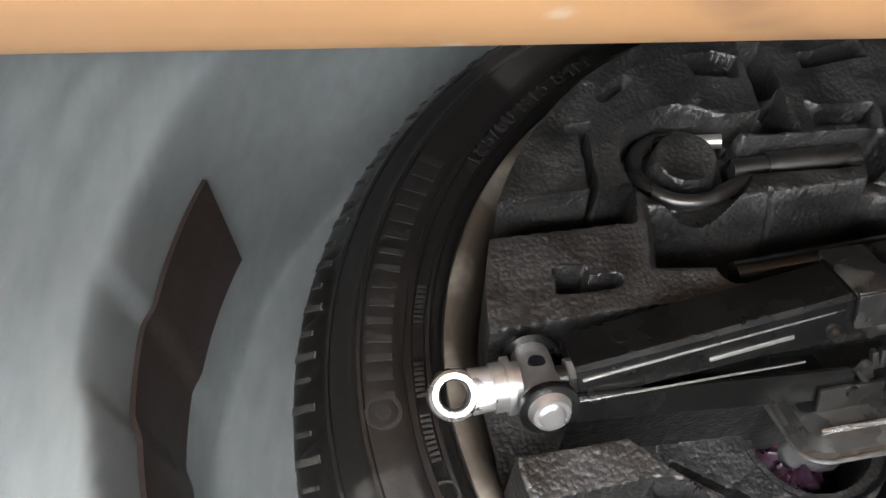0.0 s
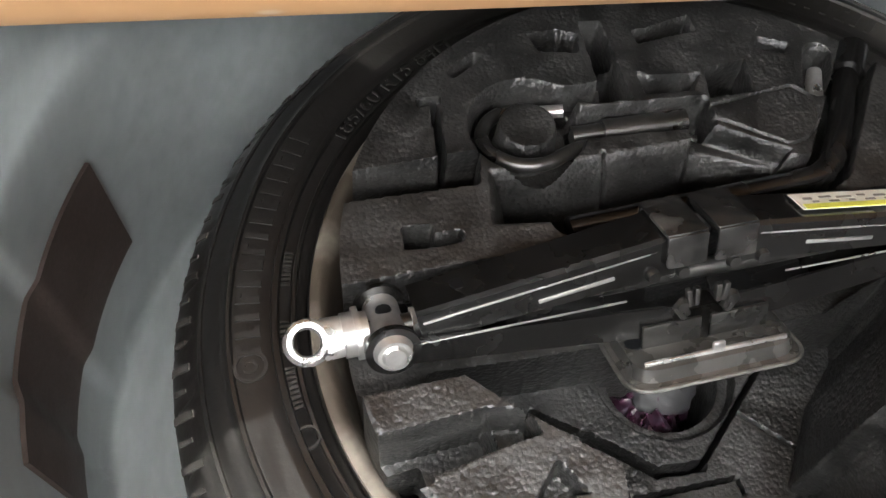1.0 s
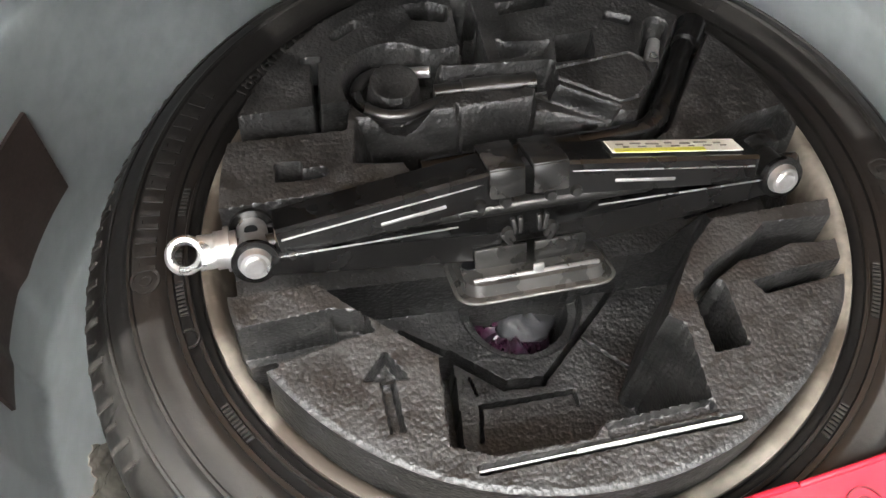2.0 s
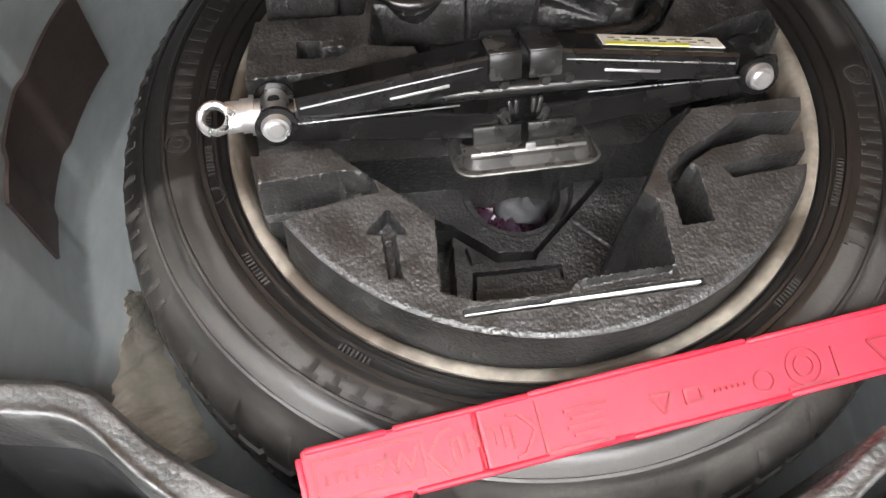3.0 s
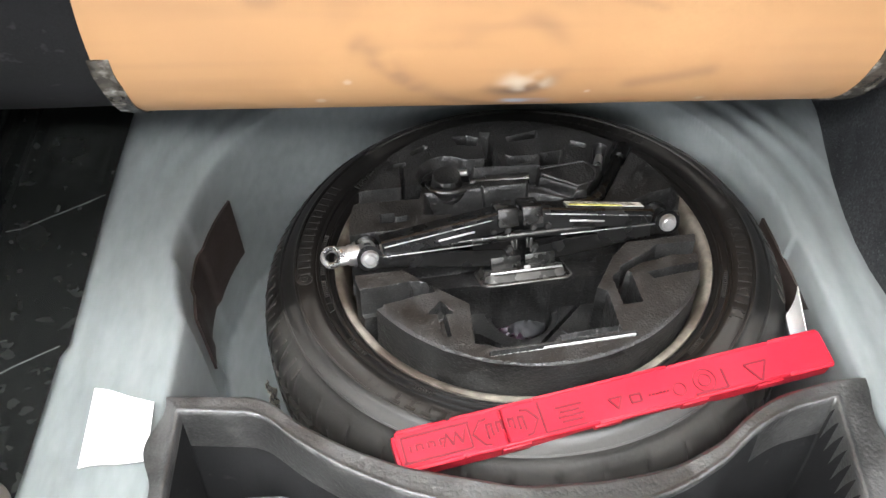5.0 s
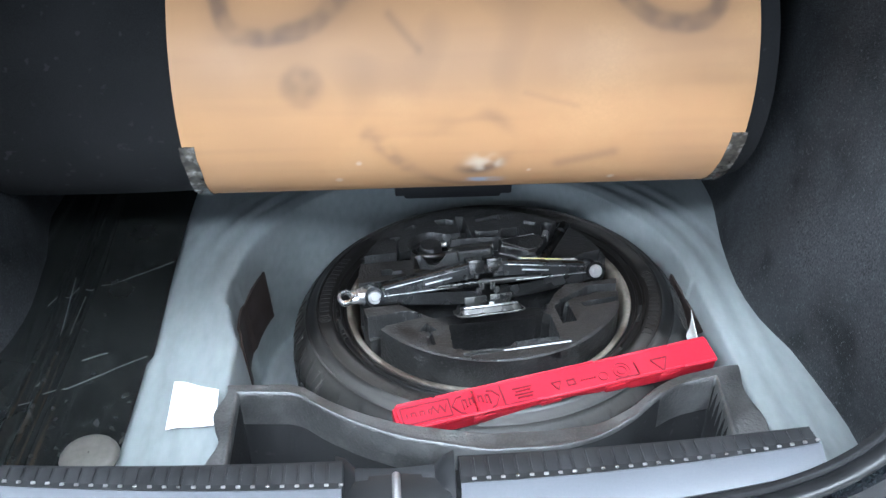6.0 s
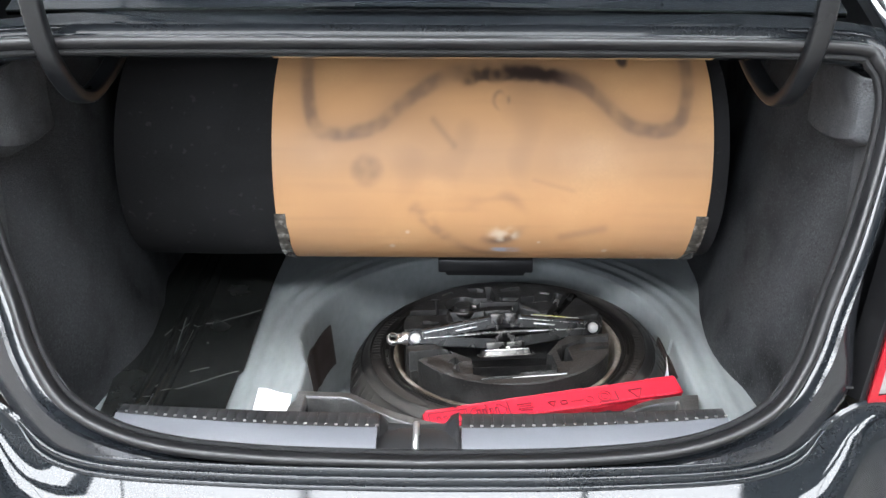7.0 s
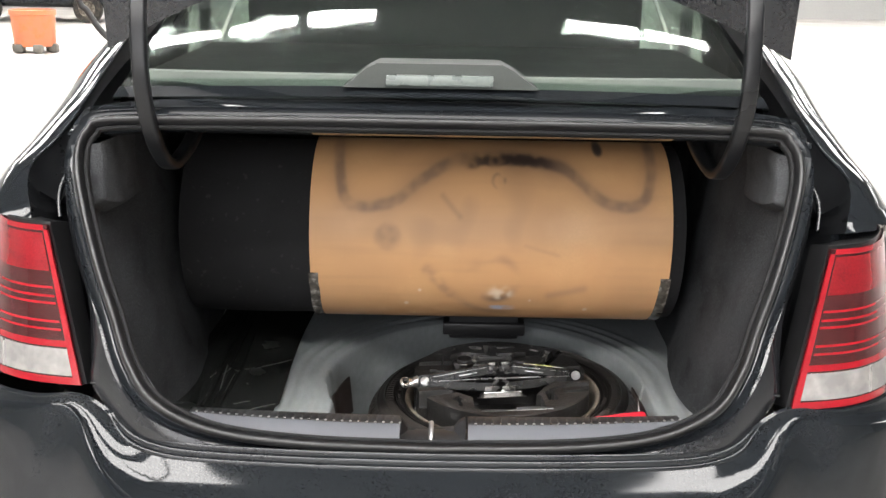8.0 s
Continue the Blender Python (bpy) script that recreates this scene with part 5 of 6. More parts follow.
def tool_tray():
    # outline of the deep middle, at the top of the tray
    middle = [(-0.150, -0.060), (-0.128, -0.078), (-0.111, -0.0925), (-0.060, -0.129), (-0.0575, -0.1815), (-0.034, -0.1885), (0.0185, -0.182), (0.026, -0.1735),
              (0.088, -0.163), (0.0835, -0.117), (0.074, -0.111), (0.098, -0.066), (0.124, -0.036), (0.128, -0.018), (-0.140, -0.040)]

    def height(X, Y):
        Z = TRAY_Z + 0 * X
        # trough for the jack
        Z = cut(Z, d_box(X, Y, 0.0, -0.030, 0.40, 0.062, 8, 0.008), 0.075, 0.006)
        # sloping face behind the jack, with a step at its end
        Z = cut(Z, d_poly(X, Y, [(-0.104, 0.006), (-0.101, 0.044), (-0.055, 0.049), (-0.028, 0.052), (0.030, 0.060), (0.075, 0.045), (0.10, 0.028), (0.10, 0.0)]), 0.060, 0.022)
        Z = cut(Z, d_seg(X, Y, -0.034, 0.052, -0.024, 0.018, 0.0016), 0.012, 0.002)
        # slot and sockets at the back
        Z = cut(Z, d_box(X, Y, -0.1255, 0.073, 0.005, 0.044, 3, 0.001), 0.035, 0.0015)
        Z = cut(Z, d_box(X, Y, -0.1285, 0.0945, 0.015, 0.006, 6, 0.001), 0.025, 0.0015)
        Z = cut(Z, d_poly(X, Y, [(-0.185, 0.026), (-0.180, 0.046), (-0.103, 0.0585), (-0.106, 0.034), (-0.158, 0.029)]), 0.034, 0.002)
        Z = cut(Z, d_box(X, Y, -0.1425, 0.002, 0.017, 0.015, 4, 0.002), 0.034, 0.002)
        Z = cut(Z, d_seg(X, Y, -0.134, -0.001, -0.122, 0.001, 0.0045), 0.014)
        # bed of the towing eye
        rr = np.hypot(X + 0.0735, Y - 0.0745)
        Z = cut(Z, np.abs(rr - 0.0255) - 0.0095, 0.024)
        Z = cut(Z, d_poly(X, Y, [(-0.066, 0.1075), (-0.054, 0.1025), (-0.040, 0.102), (-0.026, 0.105), (-0.024, 0.088), (-0.055, 0.090)]), 0.020, 0.003)
        Z = cut(Z, d_box(X, Y, -0.005, 0.076, 0.085, 0.024, 3, 0.004), 0.024)
        # channel, blocks and pockets behind the shank
        Z = cut(Z, d_poly(X, Y, [(-0.030, 0.155), (-0.016, 0.155), (-0.008, 0.090), (-0.026, 0.088)]), 0.040)
        Z = cut(Z, d_box(X, Y, -0.018, 0.1195, 0.010, 0.003, 10, 0.0005), -0.030, 0.001)
        Z = cut(Z, d_poly(X, Y, [(-0.064, 0.1455), (-0.045, 0.1485), (-0.032, 0.144), (-0.034, 0.128), (-0.058, 0.131)]), 0.024, 0.0025)
        Z = cut(Z, d_poly(X, Y, [(0.002, 0.146), (0.012, 0.147), (0.041, 0.157), (0.043, 0.143), (0.004, 0.134)]), 0.026, 0.0025)
        Z = cut(Z, d_poly(X, Y, [(-0.002, 0.1115), (0.006, 0.1075), (0.037, 0.1085), (0.030, 0.094), (0.0, 0.092)]), 0.014, 0.0025)
        Z = cut(Z, d_poly(X, Y, [(0.040, 0.112), (0.068, 0.118), (0.066, 0.092), (0.038, 0.087)]), 0.028, 0.0025)
        Z = cut(Z, d_box(X, Y, 0.088, 0.128, 0.022, 0.010, -20, 0.003), 0.012)
        Z = cut(Z, d_box(X, Y, -0.105, 0.122, 0.026, 0.008, 40, 0.003), 0.010)
        # rounded panel beside the wrench
        panel = d_poly(X, Y, [(0.025, 0.079), (0.046, 0.068), (0.077, 0.051), (0.090, 0.055), (0.099, 0.066), (0.101, 0.076), (0.098, 0.087), (0.090, 0.095)])
        Z = cut(Z, np.abs(panel) - 0.0012, 0.007, 0.002)
        Z = cut(Z, d_poly(X, Y, [(0.022, 0.074), (0.077, 0.047), (0.060, 0.030), (0.015, 0.040)]), 0.016, 0.003)
        # bed of the wrench
        Z = cut(Z, d_seg(X, Y, -0.06, 0.008, 0.095, 0.034, 0.011), 0.03)
        Z = cut(Z, d_seg(X, Y, 0.095, 0.034, 0.145, 0.128, 0.012), 0.03)
        Z = cut(Z, d_seg(X, Y, 0.106, 0.094, 0.114, 0.120, 0.009), 0.02)
        Z = cut(Z, d_poly(X, Y, [(0.126, 0.018), (0.157, 0.035), (0.186, 0.045), (0.190, 0.022), (0.130, 0.004)]), 0.020, 0.003)
        # the deep middle, its floor plate and its sloping side
        m = d_poly(X, Y, middle)
        Z = np.minimum(Z, TRAY_Z - (TRAY_Z - FLOOR_Z) * step01(-m / 0.004))
        foot = (X - 0.020) * 0.762 - (Y + 0.096) * 0.648
        along = (X - 0.020) * 0.648 + (Y + 0.096) * 0.762
        ramp = FLOOR_Z + (TRAY_Z - FLOOR_Z) * np.clip(foot / 0.052, 0, 1.0) ** 0.9 + 0.010 * np.sin(np.clip(foot / 0.052, 0, 1) * math.pi)
        keep = (m < 0) & (foot > 0) & (foot < 0.052) & (along < 0.15)
        Z = np.where(keep, np.maximum(Z, np.minimum(ramp, TRAY_Z - (TRAY_Z - FLOOR_Z) * step01(-m / 0.004))), Z)
        Z = cut(Z, np.where(keep, np.abs(along - 0.046) - 0.001, 9.0), 0.004, 0.001)
        # wedge-shaped hole beside the slope
        Z = np.where((m < -0.002) & (foot >= 0.049), np.minimum(Z, 0.470), Z)
        # hub opening with a stepped rim, crevices round the floor plate
        low = m < -0.003
        rh = np.hypot(X - 0.012, Y + 0.032)
        Z = np.where(low, cut(Z, rh - 0.045, 0.010, 0.003), Z)
        Z = np.where(low, cut(Z, rh - 0.036, 0.060, 0.004), Z)
        for ax, ay, bx, by, w in ((-0.075, -0.052, -0.0425, -0.071, 0.0022), (-0.0425, -0.071, -0.007, -0.0957, 0.0036), (-0.007, -0.0957, 0.0207, -0.0940, 0.0036), (0.0207, -0.0940, 0.097, -0.006, 0.0020),
                                  (-0.024, -0.1105, 0.040, -0.1030, 0.0016), (0.040, -0.1030, 0.042, -0.112, 0.0012), (-0.030, -0.089, -0.026, -0.102, 0.0008), (-0.024, -0.1105, -0.026, -0.135, 0.0012)):
            Z = np.where(low, cut(Z, d_seg(X, Y, ax, ay, bx, by, w), 0.030, 0.0015), Z)
        gap = np.maximum(X + 0.0405 - 0.04 * np.clip(-0.075 - Y, 0, 0.1), Y + 0.073)
        Z = np.where(low & (gap < 0), np.minimum(Z, FLOOR_Z - 0.035), Z)
        # ledge along the front of the middle
        Z = cut(Z, d_poly(X, Y, [(0.026, -0.1745), (0.088, -0.163), (0.090, -0.171), (0.028, -0.1835)]), 0.006, 0.002)
        # side pocket
        Z = cut(Z, d_poly(X, Y, [(-0.195, -0.110), (-0.165, -0.105), (-0.119, -0.0965), (-0.1125, -0.1165), (-0.153, -0.130), (-0.195, -0.140)]), 0.036, 0.0025)
        Z = cut(Z, d_poly(X, Y, [(-0.120, -0.0965), (-0.105, -0.098), (-0.099, -0.100), (-0.094, -0.112), (-0.104, -0.1145), (-0.114, -0.117)]), 0.022, 0.0025)
        # moulded arrow
        shaft = d_box(X, Y, -0.0868, -0.156, 0.0085, 0.034, 8, 0.0005)
        head = np.maximum(np.abs(X + 0.0895) * 1.35 + (Y + 0.124), -(Y + 0.1425)) * 0.6
        Z = cut(Z, np.minimum(shaft, head), 0.013, 0.002)
        # slots beside the slope
        Z = cut(Z, d_poly(X, Y, [(0.092, -0.096), (0.104, -0.085), (0.113, -0.092), (0.1175, -0.132), (0.0965, -0.136)]), 0.075, 0.003)
        Z = cut(Z, d_poly(X, Y, [(0.121, -0.070), (0.139, -0.058), (0.148, -0.0495), (0.20, -0.046), (0.20, -0.062), (0.176, -0.066), (0.160, -0.066), (0.145, -0.072), (0.126, -0.0765)]), 0.045, 0.003)
        Z = cut(Z, d_seg(X, Y, 0.123, -0.073, 0.106, -0.085, 0.0045), 0.030, 0.003)
        Z = cut(Z, d_poly(X, Y, [(0.1295, -0.091), (0.136, -0.100), (0.161, -0.094), (0.20, -0.086), (0.20, -0.076), (0.160, -0.083)]), 0.040, 0.003)
        # slit along the front
        Z = cut(Z, d_box(X, Y, 0.030, -0.1855, 0.150, 0.006, 8.2, 0.002), 0.02, 0.002)
        edge = np.hypot(X - 0.005, Y + 0.012) - 0.199
        Z = Z - 0.0012 * step01((edge + 0.0025) / 0.003)
        N = np.array([noise.noise(Vector((a * 30, b * 30, 0))) for a, b in zip(X.ravel(), Y.ravel())]).reshape(X.shape)
        return Z + 0.0008 * N

    def shape(X, Y):
        r = np.hypot(X - 0.005, Y + 0.012) - 0.1895 - 0.0105 * step01((-0.05 - Y) / 0.06)
        return np.maximum(r, -d_box(X, Y, -0.173, -0.126, 0.05, 0.022, 12, 0.003))
    t = relief("tool_tray", -0.21, 0.22, -0.22, 0.21, 0.0010, height, shape, M_FOAM, None, low=0.48, angle=52)
    tagged(t, "black moulded bead-foam tool tray set into the spare wheel", "tool tray")
    bm = bmesh.new()
    lathe(bm, [(0.0150, -0.03), (0.0150, -0.004), (0.0135, -0.0015), (0.001, -0.0005)], 40, Matrix.Translation((-0.0735, 0.0745, TRAY_Z)))
    part("foam_plug", bm, M_FOAM, t, "round foam plug inside the towing eye")


tool_tray()


# ---------------------------------------------------------------- jack
def scissor_jack():
    jk = thing("scissor_jack", "black enamelled scissor jack with zinc screw, lying folded in the tray", "jack", at=pose(0.0, -0.0255, 0.553, 0, 0, 8.0) @ pose(0, 0, 0, -25, 0, 0))
    # threaded screw and its eye
    bm = bmesh.new()
    cyl(bm, (-0.175, 0, 0), (0.185, 0, 0), 0.0055, 16)
    screw = part("screw", bm, M_DKSTEEL, jk, "threaded steel screw")
    bm = bmesh.new()
    turned = pose(0, 0, 0, 52, 0, 0)
    head = [(0.0066, -0.0040), (0.0076, -0.0054), (0.0100, -0.0056), (0.0116, -0.0044), (0.0122, 0.0), (0.0116, 0.0044), (0.0100, 0.0056), (0.0076, 0.0054), (0.0066, 0.0040)]
    rows = [[(r * math.cos(2 * math.pi * k / 40), r * math.sin(2 * math.pi * k / 40), z) for r, z in head] for k in range(40)]
    vs = skin(bm, rows, close_u=True, close_v=True)
    bmesh.ops.transform(bm, matrix=turned @ Matrix.Translation((-0.2045, 0, 0)), verts=[v for row in vs for v in row])
    neck = [(-0.1968, 0.0108, 0.0054), (-0.193, 0.0106, 0.0058), (-0.188, 0.0104, 0.0066), (-0.183, 0.0104, 0.0090)]
    vs = skin(bm, [[(x, w * math.cos(a) * (abs(math.cos(a)) ** -0.3 if abs(math.cos(a)) > 0.05 else 1), h * math.sin(a)) for a in [2 * math.pi * q / 24 for q in range(24)]] for x, w, h in neck], close_v=True)
    bm.faces.new(vs[0][::-1])
    bm.faces.new(vs[-1])
    bmesh.ops.transform(bm, matrix=turned, verts=[v for row in vs for v in row])
    part("screw_eye", bm, M_STEEL, jk, "bright zinc-plated eye of the screw")
    bm = bmesh.new()
    cyl(bm, (-0.187, 0, 0), (-0.181, 0, 0), 0.0115, 24)
    cyl(bm, (-0.181, 0, 0), (-0.178, 0, 0), 0.0135, 24)
    cyl(bm, (-0.178, 0, 0), (-0.174, 0, 0), 0.0105, 24)
    part("thrust_collar", bm, M_STEEL, jk, "zinc thrust collar")
    bm = bmesh.new()
    cyl(bm, (-0.152, 0, 0), (-0.139, 0, 0), 0.0085, 6)
    part("lock_nut", bm, M_STEEL, jk)
    for x in (-0.165, 0.165):
        bm = bmesh.new()
        cyl(bm, (x, -0.017, 0), (x, 0.017, 0), 0.0095, 28)
        tr = part("trunnion", bm, M_STEEL if x < 0 else M_DKSTEEL, jk, "round steel trunnion")
        if x < 0:
            # dark disc on the surface paints the shade inside the bore
            bm = bmesh.new()
            cyl(bm, (x, 0.003, 0.0085), (x, 0.003, 0.0097), 0.0042, 20, 0.0038)
            part("bore_shade", bm, M_CHANNEL, tr, "dark disc drawn for the shade in the trunnion's bore")
        for s in (-1, 1):
            bm = bmesh.new()
            cyl(bm, (x, s * 0.0165, 0), (x, s * 0.0200, 0), 0.0138, 32)
            part("washer", bm, M_JACK, tr)
            bm = bmesh.new()
            cyl(bm, (x, s * 0.0200, 0), (x, s * 0.0240, 0), 0.0100, 28, 0.0085)
            cyl(bm, (x, s * 0.0240, 0), (x, s * 0.0253, 0), 0.0065, 28, 0.005)
            part("rivet_head", bm, M_STEEL, tr, "bright riveted head")

    def arm(name, x0, z0, x1, z1, w0, w1, h, up, label):
        """A channel of folded sheet from a trunnion to the middle."""
        d = Vector((x1 - x0, 0, z1 - z0))
        t = d.normalized()
        nz = Vector((-t.z, 0, t.x)) * (1 if t.x > 0 else -1) * up
        rows = []
        for k in range(9):
            s = k / 8
            p = Vector((x0, 0, z0)) + d * s
            w = w0 + (w1 - w0) * s
            hh = h * (1 + 0.25 * s)
            sec = [(-w, -hh), (-w, -0.002), (-w + 0.002, 0), (w - 0.002, 0), (w, -0.002), (w, -hh), (w - 0.002, -hh), (w - 0.002, -0.002), (-w + 0.002, -0.002), (-w + 0.002, -hh)]
            rows.append([p + Vector((0, a, 0)) + nz * (b + 0.011) for a, b in sec])
        bm = bmesh.new()
        vs = skin(bm, rows, close_v=True)
        bm.faces.new(vs[0])
        bm.faces.new(vs[-1])
        return part(name, bm, M_JACK, jk, label, angle=30)
    for s in (-1, 1):
        a = arm("upper_arm", s * 0.150, 0.004, s * 0.018, 0.022, 0.0138, 0.0148, 0.018, 1, "black folded-steel arm")
        b = arm("lower_arm", s * 0.168, -0.002, s * 0.018, -0.018, 0.0165, 0.0175, 0.016, -1, "black folded-steel arm")
        for k, (z, y) in enumerate(((0.012, -0.0152), (-0.008, -0.0180))):
            bm = bmesh.new()
            for x in (0.014, 0.030) if k == 0 else (0.014,):
                cyl(bm, (s * x, y, z), (s * x, y - 0.003, z), 0.004, 14, 0.003)
            part("rivet", bm, M_DKSTEEL, a if k == 0 else b)
        # bright steel strips paint the highlights along the arms' edges
        bm = bmesh.new()
        box(bm, (0, 0, 0), (0.040, 0.0012, 0.0022), 0.0005, pose(s * (0.070 if s < 0 else 0.075), -0.0146, 0.0115, 0, 7.8 * s, 0))
        part("glint_or_worn_edge", bm, M_STEEL, a)
        bm = bmesh.new()
        box(bm, (0, 0, 0), (0.112, 0.0010, 0.0010), 0.0003, pose(s * 0.100, -0.0172, -0.0002, 0, 0.6 * s, 0))
        part("glint_or_worn_edge", bm, M_STEEL, b)
        bm = bmesh.new()
        box(bm, (0, 0, 0), (0.122, 0.0011, 0.0011), 0.0003, pose(s * 0.088, -0.0142, 0.0168, 0, 7.8 * s, 0))
        part("glint_or_worn_edge", bm, M_STEEL, a)
    # dark disc painting the shaded hole of the left arm, label on the right one
    bm = bmesh.new()
    cyl(bm, (-0.127, 0.000, 0.0180), (-0.127, 0.000, 0.0186), 0.0042, 20)
    part("arm_hole_shade", bm, M_CHANNEL, jk)
    lab = pose(0.099, -0.002, 0.0237, 0, 7.8, 0)
    bm = bmesh.new()
    box(bm, (0, 0.002, 0), (0.088, 0.016, 0.0006))
    sticker = part("label_sticker", bm, M_LABEL, jk, "white and yellow paper label with fine print", at=lab)
    bm = bmesh.new()
    box(bm, (-0.012, -0.0042, 0.0006), (0.060, 0.0045, 0.0006))
    part("yellow_band", bm, M_YELLOW, sticker)
    bm = bmesh.new()
    for k in range(7):
        box(bm, (-0.036 + 0.011 * k, 0.004 + 0.001 * (k % 2), 0.0006), (0.005 + 0.002 * (k % 3), 0.0016, 0.0005))
        box(bm, (-0.033 + 0.011 * k, 0.0005, 0.0006), (0.004 + 0.002 * (k % 2), 0.0012, 0.0005))
    part("fine_print", bm, M_DIRTY, sticker)
    # saddle
    for x in (-0.0135, 0.0135):
        bm = bmesh.new()
        box(bm, (x, 0, 0.0345), (0.022, 0.036, 0.003), 0.0012)
        for y in (-0.0175, 0.0175):
            box(bm, (x, y, 0.0255), (0.022, 0.003, 0.019), 0.0012)
        box(bm, (x * 0.6, 0.0, 0.0315), (0.010, 0.032, 0.004), 0.001)
        part("saddle_half", bm, M_WORN, jk, "worn steel half of the lifting saddle")
    bm = bmesh.new()
    for s in (-1, 1):
        for k in range(4):
            box(bm, (s * (0.006 + 0.0045 * k), -0.0180, -0.004 + 0.002 * (k % 2)), (0.0032, 0.004, 0.011), 0.001, pose(0, 0, 0, 0, s * 12 * k, 0))
    part("gear_teeth", bm, M_DKSTEEL, jk, "meshing gear teeth of the arms")
    # base plate
    bm = bmesh.new()
    rows = []
    out = rounded(0.100, 0.054, 0.013, 5)
    for k, z in ((1.0, -0.041), (1.0, -0.0395), (0.86, -0.038), (0.80, -0.031), (0.72, -0.030)):
        rows.append([(x * (k if k == 1 else 1 - (1 - k) * 0.55), y * k - 0.016, z) for x, y in out])
    vs = skin(bm, rows, close_v=True)
    bm.faces.new(vs[0][::-1])
    bm.faces.new(vs[-1])
    base = part("base_plate", bm, M_BASE, jk, "pressed steel base plate")
    bm = bmesh.new()
    sweep(bm, [(x, y - 0.016, -0.0395) for x, y in out], ring(0.0013, 8), closed=True)
    part("rolled_rim", bm, M_ZINC, base, "dull zinc rim of the base plate")
    bm = bmesh.new()
    for x in (-0.019, 0.019):
        box(bm, (x, -0.0195, -0.0245), (0.033, 0.0025, 0.016), 0.001)
        cyl(bm, (x, -0.0205, -0.020), (x, -0.023, -0.020), 0.0035, 12)
    part("base_flange", bm, M_DKSTEEL, base)
    bm = bmesh.new()
    box(bm, (0.0, -0.0335, -0.0295), (0.080, 0.0026, 0.003), 0.0012)
    box(bm, (0.001, -0.0335, -0.0268), (0.007, 0.0024, 0.006), 0.001)
    part("bright_lip", bm, M_STEEL, base)
    # uncut plate: a dark disc paints the hole's shade
    bm = bmesh.new()
    cyl(bm, (-0.0385, -0.0160, -0.0308), (-0.0385, -0.0160, -0.0292), 0.0046, 20)
    part("base_hole_shade", bm, M_CHANNEL, base, "dark disc drawn for the shade of the base plate's hole")


scissor_jack()


# ---------------------------------------------------------------- other tools
def towing_eye():
    th = thing("towing_eye", "oily steel towing eye with a round loop", "towing eye", at=Matrix.Translation((-0.0735, 0.0745, 0.545)))
    bm = bmesh.new()
    loop = [(0.0255 * math.cos(a), 0.0255 * math.sin(a), -0.006 * math.sin(a)) for a in [radians(62 + 250 * k / 40) for k in range(41)]]
    loop += [tuple(p) for p in curve_points([(0.0195, -0.0175, 0.004), (0.030, -0.0115, 0.002), (0.047, -0.0085, 0.0)], 6)]
    sweep(bm, loop, ring(0.0043, 12))
    part("loop", bm, M_DKSTEEL, th)
    bm = bmesh.new()
    cyl(bm, (0.010, 0.0215, -0.004), (0.026, 0.0195, -0.001), 0.0040, 14)
    part("loop_end", bm, M_STEEL, th)
    bm = bmesh.new()
    cyl(bm, (0.027, -0.001, 0), (0.046, 0.001, 0), 0.0058, 18)
    cyl(bm, (0.046, 0.001, 0), (0.097, 0.006, 0), 0.0076, 20)
    part("shank", bm, M_DKSTEEL, th)


def wheel_wrench():
    bm = bmesh.new()
    sweep(bm, curve_points([(-0.06, 0.006, 0.548), (0.0, 0.016, 0.548), (0.07, 0.028, 0.548), (0.095, 0.036, 0.548), (0.110, 0.058, 0.549), (0.128, 0.096, 0.546), (0.143, 0.126, 0.544)], 8), ring(0.0075, 14))
    wr = solo("wheel_wrench", bm, M_JACK, "black bent wheel wrench bar in the tray", "wrench")
    bm = bmesh.new()
    cyl(bm, (0.137, 0.113, 0.5445), (0.147, 0.134, 0.5435), 0.0100, 20, 0.0105)
    part("socket_end", bm, M_JACK, wr)
    bm = bmesh.new()
    cyl(bm, (0.106, 0.090, 0.547), (0.113, 0.112, 0.549), 0.0062, 16, 0.0045)
    solo("driver_bit", bm, M_STEEL, "short bright steel driver bit in the tray", "driver bit")


def small_tray_things():
    bm = bmesh.new()
    box(bm, (0.026, 0, 0), (0.094, 0.0020, 0.007), 0.0008)
    box(bm, (-0.046, 0, -0.002), (0.056, 0.0012, 0.003), 0.0004)
    solo("white_strip", bm, M_STRIP, "thin white plastic strip stuck in a slit of the tray", "strip", at=pose(0.030, -0.1845, 0.5525, 12, -0.5, 8.2))
    w = thing("wrapper", "crumpled violet and white wrapper in the hub opening", "wrapper", at=Matrix.Translation((0.004, -0.040, 0.372)))

    def crumple(u, v):
        a, b = 2 * math.pi * u, math.pi * (0.08 + 0.5 * v)
        k = 0.034 * (1 + 0.22 * noise.noise(Vector((math.cos(a) * 2, math.sin(a) * 2, v * 4))))
        return (k * math.cos(a) * math.sin(b), k * math.sin(a) * math.sin(b), k * 1.2 * math.cos(b))
    bm = bmesh.new()
    thick_sheet(bm, crumple, 36, 14, 0.0006)
    part("printed_film", bm, M_WRAP, w)
    bm = bmesh.new()
    thick_sheet(bm, lambda u, v: (crumple(u, v)[0] * 0.74 + 0.014, crumple(u, v)[1] * 0.74 + 0.017, crumple(u, v)[2] * 0.30 + 0.032), 28, 12, 0.0006)
    part("plain_film", bm, M_GREYPLASTIC, w)


